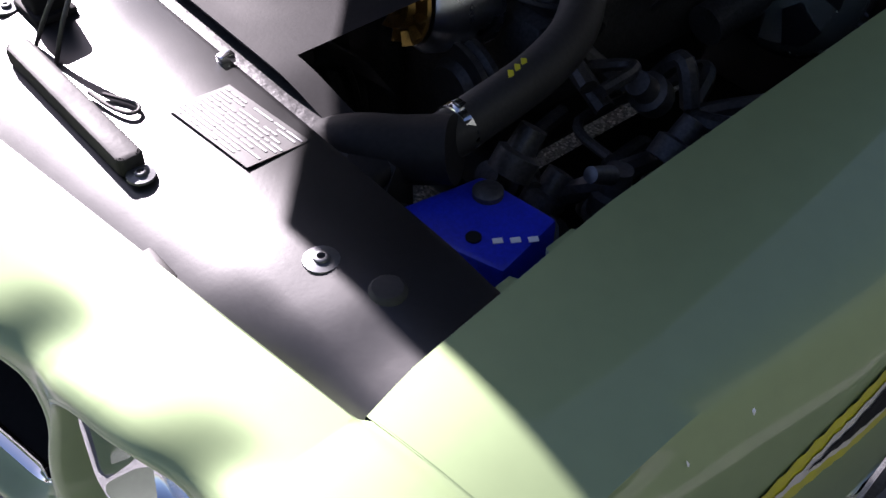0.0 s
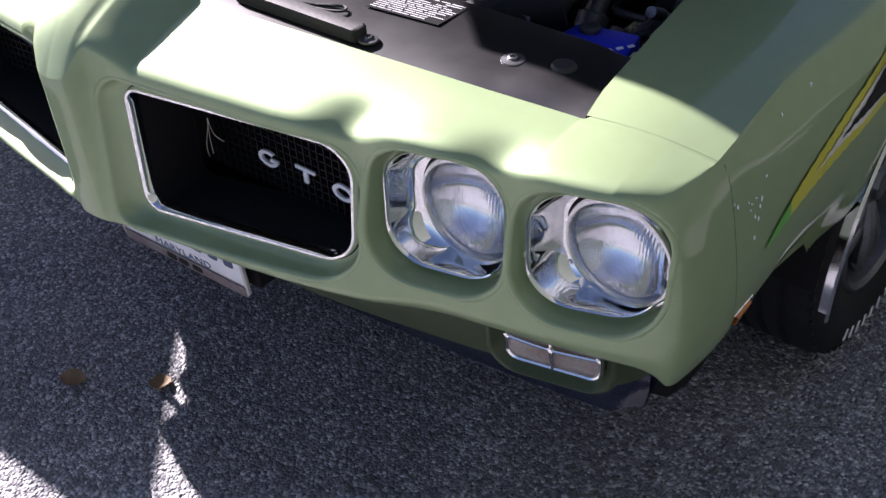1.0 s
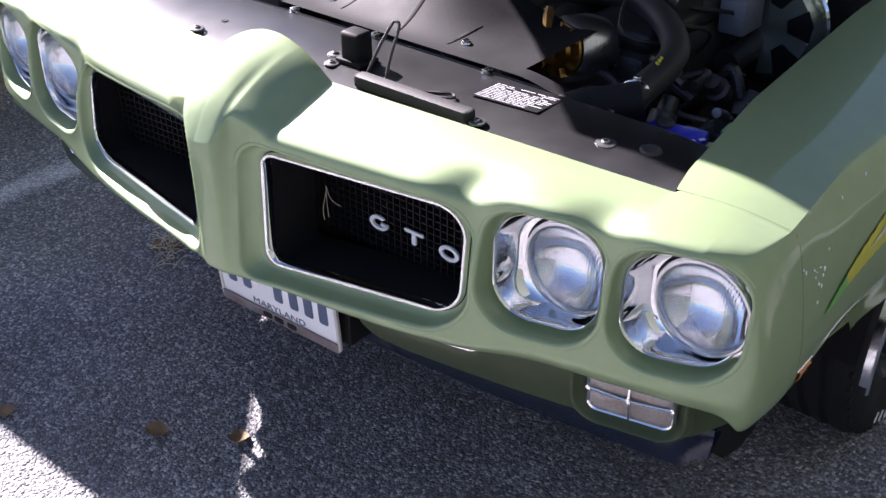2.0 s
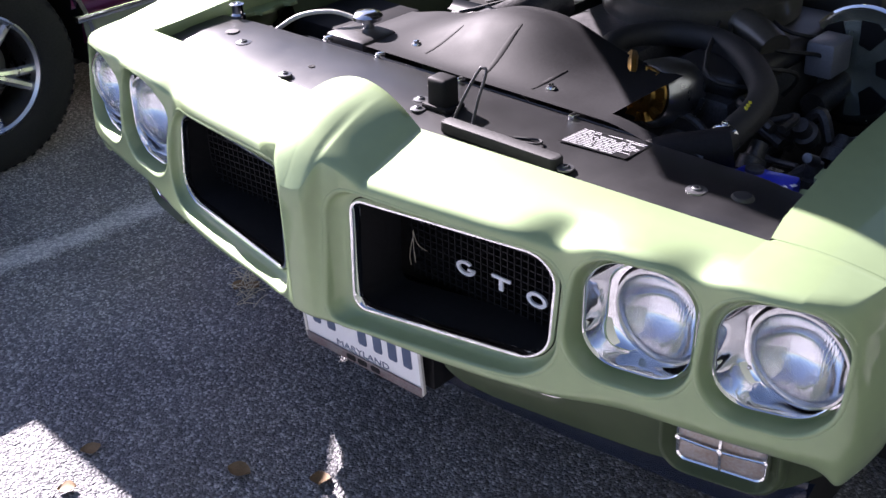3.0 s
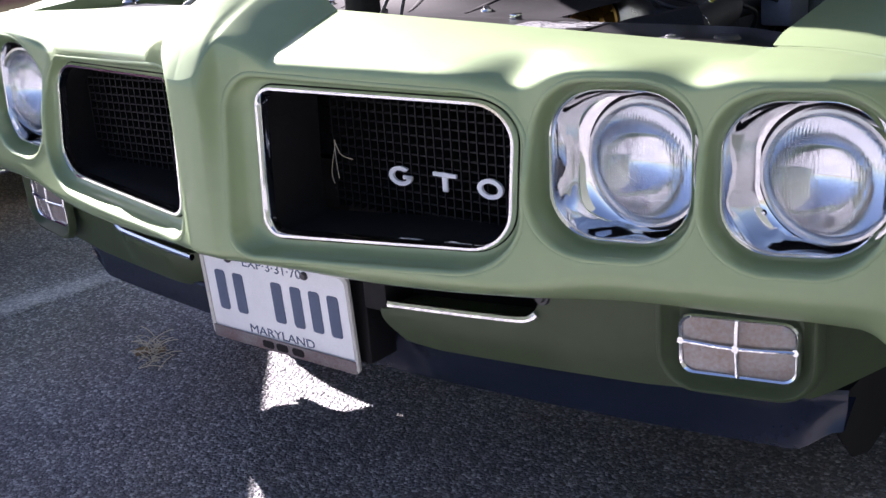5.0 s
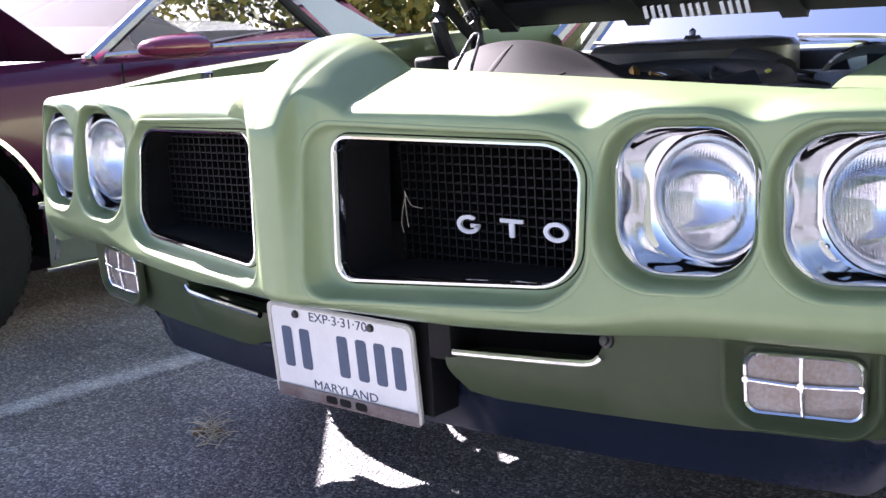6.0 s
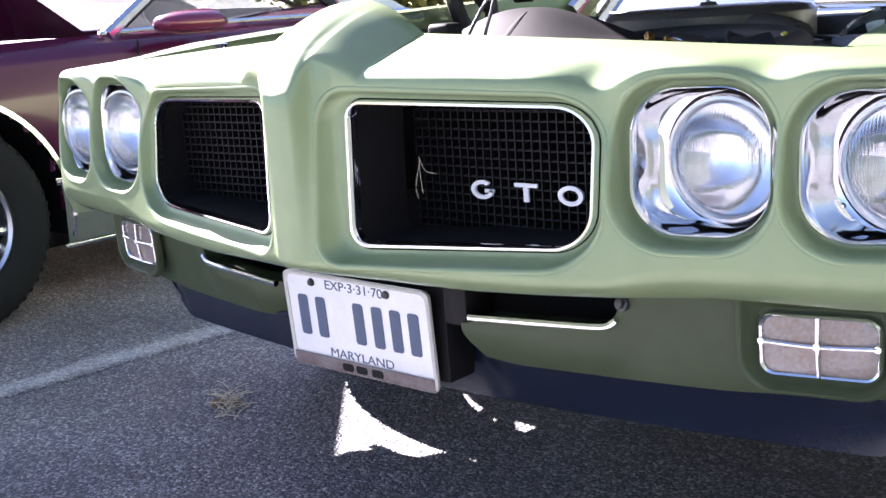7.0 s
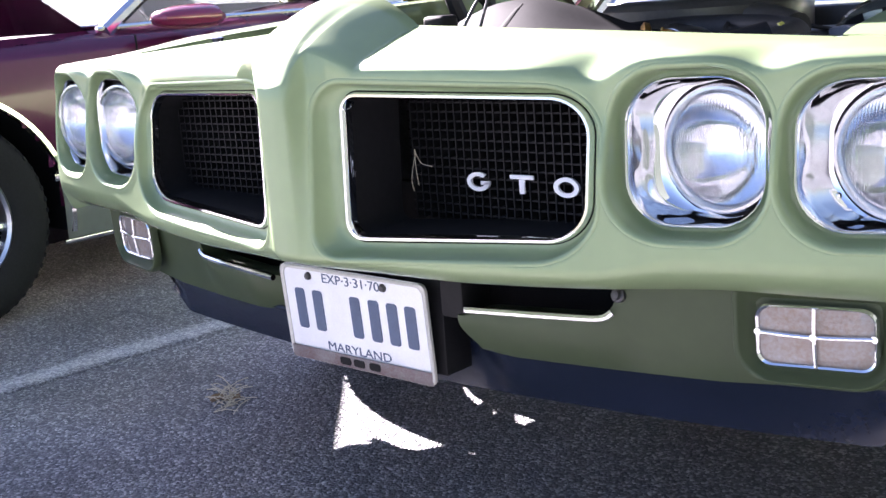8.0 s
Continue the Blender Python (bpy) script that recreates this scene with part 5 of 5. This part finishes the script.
# hood, raised
H0, H1 = Vector((0, 1.42, 0.925)), Vector((0, 0.555, 1.60))
along = (H1 - H0).normalized()
out = Vector((1, 0, 0)).cross(along).normalized()
rows = []
for x in [-0.70 + 0.05 * k for k in range(29)]:
    bow = 0.02 * (1 - (x / 0.70) ** 2)
    top = [H0 + along * (1.106 * t) - out * (bow * (0.3 + 0.7 * t)) for t in [k / 10 for k in range(11)]]
    under = [p + out * 0.022 for p in reversed(top)]
    rows.append([(x, p.y, p.z) for p in top + under])
hood = part("hood", sheet(rows, closed=True), GREEN, car, "raised hood with black underside")
rows = []
for x in [-0.69 + 0.046 * k for k in range(31)]:
    bow = 0.02 * (1 - (x / 0.70) ** 2)
    rows.append([(x, p.y, p.z) for p in [H0 + along * (1.10 * t) - out * (bow * (0.3 + 0.7 * t)) + out * 0.026 for t in [k / 10 for k in range(11)]]])
part("hood_liner", sheet(rows), INTERIOR, hood, "black painted underside of the hood")
for x in (-0.60, -0.2, 0.2, 0.60):
    part("hood_brace", box_m(Matrix(((1, 0, 0, x), (0, along.y, out.y, 0.985 + 0.025 * out.y), (0, along.z, out.z, 1.252 + 0.025 * out.z), (0, 0, 0, 1))), 0.06, 1.06, 0.03), BLACK_SATIN, hood, "black pressed hood brace")
for t in (0.06, 0.45, 0.92):
    p = H0 + along * 1.106 * t + out * 0.028
    part("hood_brace", box_m(Matrix(((1, 0, 0, 0), (0, along.y, out.y, p.y), (0, along.z, out.z, p.z), (0, 0, 0, 1))), 1.3, 0.07, 0.03), BLACK_SATIN, hood, "black pressed hood brace")
for k in range(14):
    if k in (4, 9):
        continue
    part("louvre", box_m(Matrix.Translation((-0.15 + 0.020 * k, 1.33, 0.925)) @ Matrix.Rotation(radians(-15), 4, "Y"), 0.010, 0.004, 0.03), ALLOY, hood, "pale louvre slot", smooth=False)
for s in (1, -1):
    hb = tube([(s * 0.66, 1.32, 0.80), (s * 0.665, 1.30, 0.95), (s * 0.66, 1.20, 1.06)], 0.020, 8)
    hb = tube([(s * 0.655, 1.22, 0.80), (s * 0.66, 1.16, 0.93), (s * 0.655, 1.24, 1.03)], 0.022, 8, hb)
    hb = tube([(s * 0.645, 1.34, 0.84), (s * 0.650, 1.24, 0.92), (s * 0.645, 1.12, 1.02)], 0.015, 8, hb)
    hinge = part("hood_hinge", hb, BLACK_SATIN, car, "black hood hinge arms")
    coil = [(s * 0.64 + 0.016 * math.cos(a), 1.25 + 0.10 * a / 50, 0.93 + 0.016 * math.sin(a) + 0.06 * a / 50) for a in [0.7 * k for k in range(72)]]
    part("hinge_spring", tube(coil, 0.0035, 5, steps=1), BLACK_SATIN, hinge, "coiled hinge spring")


# ---- the maroon car beside it ----
def maroon_car():
    X, W = -2.04, 1.80
    nb = thing("car", X - W / 2, 1.6, 0, "dark maroon car with chrome wheel trim parked on asphalt", "car")
    wy = 0.38
    prof = [(-0.78, 0.62), (-0.76, 0.78), (-0.60, 0.84), (0.0, 0.865), (0.6, 0.875), (1.05, 0.885), (2.6, 0.90), (3.6, 0.89), (3.95, 0.80), (4.0, 0.55)]
    for s, x0 in ((1, X), (-1, X - W)):
        rows = []
        for k in range(121):
            y = -0.78 + 4.78 * k / 120
            zt = lerp(y, prof)
            taper = 0.10 * ss(-0.3, -0.78, y) + 0.08 * ss(3.4, 4.0, y)
            r = []
            for j in range(25):
                t = j / 24
                z = zt + (0.33 - zt) * t
                bow = 0.035 * math.sin(math.pi * min(1, t * 1.15)) - 0.05 * ss(0.10, 0.0, t) - 0.02 * ss(0.7, 1, t)
                r.append((x0 + s * (bow - taper - 0.02), y, z))
            rows.append(r)
        part("body_side", sheet(rows, lambda i, j: math.hypot((rows[i][j][1] + rows[i + 1][j][1]) / 2 - wy, (rows[i][j][2] + rows[i][j + 1][2]) / 2 - 0.335) > 0.40 and math.hypot(rows[i][j][1] - wy - 2.8, rows[i][j][2] - 0.335) > 0.40), MAROON, nb, "maroon body side")
        arc = [radians(a) for a in range(-12, 193, 6)]
        rr = [[(x0 + s * (0.014 + e2), wy + (0.40 + e) * math.cos(a), 0.335 + (0.40 + e) * math.sin(a)) for e, e2 in ((0.020, -0.012), (0.016, 0.002), (0.0, 0.004), (-0.006, -0.02))] for a in arc]
        part("arch_trim", sheet(rr), CHROME, nb, "bright chrome wheel arch trim")
        part("wheel_well", sheet([[(x0 + s * e, wy + 0.41 * math.cos(a), 0.335 + 0.41 * math.sin(a)) for e in (-0.02, -0.30)] for a in arc]), INTERIOR, nb, "dark wheel well")
        rows = [[(x0 + s * 0.005, y, 0.42), (x0 + s * 0.012, y, 0.36), (x0 + s * 0.004, y, 0.23), (x0 - s * 0.05, y, 0.20)] for y in (0.76, 0.78, 1.2, 1.8, 2.4, 2.68)]
        sill = part("rocker_panel", sheet(rows), GREY_PAINT, nb, "grey lower rocker panel")
        part("rocker_trim", box(min(x0 + s * 0.006, x0 + s * 0.018), max(x0 + s * 0.006, x0 + s * 0.018), 0.74, 2.66, 0.215, 0.228, 0.003), CHROME_WORN, sill, "bright rocker trim")
        part("corner_trim", box(min(x0 - s * 0.01, x0 + s * 0.022), max(x0 - s * 0.01, x0 + s * 0.022), 0.735, 2.66, 0.422, 0.446, 0.003), CHROME, sill, "chrome body side trim strip")
        for y in (wy, wy + 2.8):
            wheel(x0 - s * 0.095, y, s, nb, ALLOY, False)
        # door window, pillars and mirror
        base, tops = x0 - s * 0.06, x0 - s * 0.25
        rail = [(1.02, 0.885), (1.70, 1.29), (2.35, 1.33), (3.15, 0.90)]
        gl = [[(base, 1.08, 0.89), (base, 1.6, 0.90), (base, 2.10, 0.905)], [(tops, 1.72, 1.27), (tops, 1.80, 1.28), (tops, 1.86, 1.27)]]
        g = part("side_window", sheet(gl), TINT, nb, "tinted side window glass")
        g.visible_shadow = True
        part("front_pillar", tube([(base, 1.03, 0.875), (base - s * 0.09, 1.37, 1.075), (tops, 1.72, 1.28)], 0.026, 8), CHROME_WORN, nb, "bright windscreen pillar")
        part("rear_pillar", tube([(tops, 1.86, 1.28), (base - s * 0.09, 1.97, 1.07), (base, 2.12, 0.895)], 0.020, 8), RUBBER, nb, "dark rear window pillar")
        # pale paint on this panel stands in for the sky it reflects
        sail = [[(base - s * 0.002, 2.16, 0.90), (base - s * 0.09, 2.05, 1.06), (tops, 1.93, 1.28)], [(base - s * 0.002, 2.52, 0.89), (base - s * 0.10, 2.27, 1.05), (tops, 2.02, 1.28)]]
        part("sail_panel", sheet(sail), SILVER_PAINT, nb, "sloping rear roof panel, painted pale for reflected sky")
        part("window_trim", tube([(base + s * 0.005, 1.0, 0.888), (base + s * 0.005, 1.6, 0.900), (base + s * 0.005, 2.5, 0.897)], 0.008, 6), CHROME, nb, "chrome window sill trim")
        if s > 0:
            mir = lathe([(0, 0.075), (0.05, 0.066), (0.078, 0.04), (0.088, 0.0), (0.082, -0.012), (0, -0.014)], Matrix.Translation((x0 + 0.075, 1.33, 0.905)) @ Matrix.Rotation(radians(90), 4, "X") @ Matrix.Diagonal((1.0, 0.50, 2.6, 1)), 24)
            mo = part("door_mirror", mir, mat("bright_maroon", (0.19, 0.016, 0.055), 0.2, 0.2, 1.0, var=0.05, vscale=6), nb, "maroon door mirror")
            part("mirror_arm", tube([(x0 - 0.02, 1.46, 0.885), (x0 + 0.05, 1.44, 0.90)], 0.015, 8), MAROON, mo, "mirror arm")
            part("door_gap", box(x0 + 0.008, x0 + 0.014, 1.10, 1.104, 0.45, 0.86, 0.0), INTERIOR, nb, "door shut line")
    xs_ = [X - W + 0.06 + (W - 0.12) * k / 20 for k in range(21)]
    def crown(x):
        return 0.05 * (1 - ((x - X + W / 2) / (W / 2)) ** 2)
    # hood raised on its hinges at the cowl
    hrows = []
    for x in xs_:
        reach = 1.0 + 0.03 * (1 - ((x - X + W / 2) / (W / 2)) ** 2)
        top = [(x, 0.96 - 0.78 * reach * t, 0.885 + 0.578 * reach * t + crown(x) * 0.4 * (1 - t)) for t in [k / 8 for k in range(9)]]
        hrows.append(top + [(a, b + 0.020, c - 0.016) for a, b, c in reversed(top)])
    part("hood", sheet(hrows, closed=True), MAROON, nb, "maroon hood standing open")
    # unseen box added to stop sunlight passing under the car
    part("sun_block_box", box(X - W + 0.30, X - 0.30, -0.70, 3.8, 0.16, 0.42, 0.02), INTERIOR, nb, "dark box added under the car to block sunlight")
    part("engine_cover", box(X - W + 0.25, X - 0.25, -0.5, 0.85, 0.55, 0.76, 0.04), IRON, nb, "dark engine under the raised hood")
    part("hood_slam_panel", box(X - W + 0.1, X - 0.1, -0.76, -0.62, 0.74, 0.80, 0.02), MAROON, nb, "maroon slam panel")
    part("nose_panel", sheet([[(x, y, z) for x in xs_] for y, z in ((-0.77, 0.80), (-0.80, 0.72), (-0.80, 0.45), (-0.74, 0.36))]), MAROON, nb, "maroon nose panel")
    part("front_bumper", box(X - W + 0.06, X - 0.06, -0.90, -0.80, 0.42, 0.54, 0.03, None, 3), CHROME, nb, "chrome front bumper")
    xs2 = [X - W + 0.08 + (W - 0.16) * k / 16 for k in range(17)]
    part("windscreen", sheet([[(cx(x, X, W, t), 0.98 + 0.74 * t + 0.08 * ((x - X + W / 2) / (W / 2)) ** 2 * (1 - t), 0.90 + 0.40 * t) for x in xs2] for t in (0, 0.33, 0.66, 1)]), GLASS, nb, "raked windscreen").visible_shadow = False
    part("roof", sheet([[(cx(x, X, W, 1), y, z + 0.03 * (1 - ((x - X + W / 2) / (W / 2)) ** 2)) for x in xs2] for y, z in ((1.70, 1.28), (1.8, 1.30), (1.95, 1.30), (2.03, 1.28))]), MAROON, nb, "maroon roof and tail")
    part("dashboard", box(X - W + 0.15, X - 0.15, 1.05, 1.35, 0.70, 0.88, 0.03), INTERIOR, nb, "dark dashboard")
    part("rear_window", sheet([[(cx(x, X, W, 1 - t), 2.03 + 0.47 * t, 1.28 - 0.38 * t) for x in xs2] for t in (0, 0.5, 1)]), TINT, nb, "sloping rear window")
    part("trunk_lid", sheet([[(x, y, z) for x in xs2] for y, z in ((2.50, 0.895), (3.3, 0.88), (3.9, 0.84), (4.0, 0.5))]), MAROON, nb, "maroon trunk lid")
    part("seat", box(X - 0.75, X - 0.2, 1.85, 2.05, 0.45, 0.82, 0.05), INTERIOR, nb, "dark seat")
    return nb


def cx(x, X, W, t):
    c = X - W / 2
    return c + (x - c) * (1 - 0.20 * t)


maroon_car()


# ---- unseen dark slab beside the car park, added to block skylight from the fender ----
wall = part("skylight_blocker", box(3.0, 3.15, -2.5, 9.0, -0.02, 4.2, 0.01), mat("dark_blocker", (0.035, 0.045, 0.035), 0.8, var=0.4, vscale=2, bump=0.3, bscale=20), None)
tagged(wall, "plain dark unseen slab added to block skylight", "wall", kind="structure")


# ---- distance ----
def tree(x, y, h, seed, lean=0.0):
    rnd = random.Random(seed)
    t = thing("tree", x, y, 0, "autumn tree with yellow-green leaves beyond the car park", "tree", "trees behind the cars")
    tr = tube([(x, y, -0.05), (x + 0.1 + lean, y, h * 0.3), (x + lean, y + 0.1, h * 0.6), (x + lean * 1.4, y, h * 0.92)], lambda u: 0.16 * (1 - 0.85 * u), 9)
    ends = []
    for k in range(14):
        a, z = rnd.uniform(0, 6.28), h * rnd.uniform(0.06, 0.75)
        L = h * rnd.uniform(0.18, 0.34)
        e = Vector((x + lean + L * math.cos(a), y + L * math.sin(a), z + L * rnd.uniform(0.1, 0.7)))
        tr = tube([(x + lean * 0.7, y, z), ((x + lean + e.x) / 2, (y + e.y) / 2, z + 0.2), e], lambda u: 0.05 * (1 - 0.8 * u), 6, tr, steps=3)
        ends.append(e)
    part("trunk", tr, BARK, t, "rough grey bark")
    verts, faces = [], []
    for e in ends + [Vector((x, y, h * 0.85))]:
        for c in range(24):
            c0 = e + Vector((rnd.gauss(0, 0.50), rnd.gauss(0, 0.50), rnd.gauss(0, 0.45)))
            for q in range(26):
                p = c0 + Vector((rnd.gauss(0, 0.17), rnd.gauss(0, 0.17), rnd.gauss(0, 0.15)))
                u = Vector((rnd.gauss(0, 1), rnd.gauss(0, 1), rnd.gauss(0, 1))).normalized()
                v = u.orthogonal().normalized()
                s = rnd.uniform(0.045, 0.095)
                i = len(verts)
                verts += [p - u * s, p + v * s * 0.45, p + u * s, p - v * s * 0.45]
                faces.append((i, i + 1, i + 2, i + 3))
    me = bpy.data.meshes.new("crown")
    me.from_pydata([tuple(v) for v in verts], [], faces)
    me.materials.append(LEAVES)
    hang(new("crown", me), t)["label"] = "many small yellow-green leaves"


for k, (x, y, h) in enumerate(((-3.6, 8.0, 3.8), (-6.4, 9.0, 4.2), (-9.5, 8.6, 4.5), (-12.8, 9.5, 4.6), (-1.2, 9.6, 3.9), (-5.0, 11.5, 4.8), (-9.0, 12.0, 5.2), (1.6, 10.5, 4.2))):
    tree(x, y, h, 20 + k)


def low_car(x, y, material, label):
    """A parked car far behind, seen through gaps."""
    c = thing("car", x, y, 0, label, "car", "cars parked farther off")
    xs_ = [x - 0.85 + 0.17 * k for k in range(11)]
    rows = [[(a, b, z - 0.06 * abs((a - x) / 0.85) ** 3) for a in xs_] for b, z in ((y - 2.3, 0.3), (y - 2.3, 0.66), (y - 2.1, 0.78), (y - 0.9, 0.90), (y - 0.2, 1.32), (y + 0.9, 1.36), (y + 1.6, 0.98), (y + 2.2, 0.92), (y + 2.3, 0.3))]
    body = part("body", sheet(rows), material, c, label)
    for s in (1, -1):
        part("body_side", sheet([[(x + s * 0.85, b, 0.25), (x + s * 0.88, b, 0.55), (x + s * 0.85, b, 0.85)] for b in (y - 2.3, y - 1, y, y + 1, y + 2.3)]), material, c)
        for b in (y - 1.4, y + 1.4):
            wheel(x + s * 0.78, b, s, c, ALLOY, False)
    part("windscreen", sheet([[(x - 0.62, y - 0.88, 0.92), (x + 0.62, y - 0.88, 0.92)], [(x - 0.55, y - 0.25, 1.31), (x + 0.55, y - 0.25, 1.31)]]), TINT, c, "dark windscreen")


low_car(-5.2, 1.5, SILVER_PAINT, "pale silver car parked two bays away")

# ---- leaves on the asphalt ----
def leaf(x, y, s, turn, seed, kind):
    rnd = random.Random(seed)
    rows = []
    for k in range(9):
        t = k / 8
        w = s * 0.42 * math.sin(math.pi * t) ** 0.8 + 0.001
        rows.append([Vector(((t - 0.5) * s, e * w, 0.004 + 0.10 * s * abs(e) ** 2 + 0.08 * s * math.sin(3 * t + seed))) for e in (-1, -0.5, 0, 0.5, 1)])
    m = Matrix.Translation((x, y, 0.003)) @ Matrix.Rotation(turn, 4, "Z")
    ob = part("leaf", sheet([[m @ p for p in r] for r in rows]), LEAF_BROWN, None)
    tagged(ob, kind, "leaf", "fallen leaves")


leaf(-0.257, -0.024, 0.052, 0.5, 1, "dry tan fallen leaf on asphalt")
leaf(-0.108, 0.074, 0.05, 2.4, 2, "dull brown fallen leaf on asphalt")
leaf(-0.566, -0.196, 0.045, 1.2, 3, "dull brown fallen leaf on asphalt")
leaf(-0.833, 0.462, 0.055, 0.3, 4, "curled tan leaf on asphalt")
leaf(-0.86, 0.44, 0.04, 1.9, 5, "curled tan leaf on asphalt")
leaf(-0.49, -0.30, 0.04, 0.9, 6, "curled tan leaf on asphalt")


# a tuft of pale straw on the asphalt, standing in for a small sun patch
tuft = bmesh.new()
rnd = random.Random(31)
for k in range(46):
    a, r0 = rnd.uniform(0, 6.28), rnd.uniform(0.02, 0.06)
    off = rnd.gauss(0, 0.045)
    p = Vector((-0.835 + 0.8 * off + rnd.gauss(0, 0.012), 0.455 - 0.5 * off + rnd.gauss(0, 0.012), 0.006))
    e = p + Vector((r0 * math.cos(a), r0 * math.sin(a), rnd.uniform(-0.003, 0.022)))
    tuft = tube([p, (p + e) / 2 + Vector((0, 0, 0.006)), e], 0.0012, 5, tuft, steps=2)
tagged(part("sun_patch_tuft", tuft, STRAW, None), "small tuft of pale straw standing in for a sun patch", "straw")
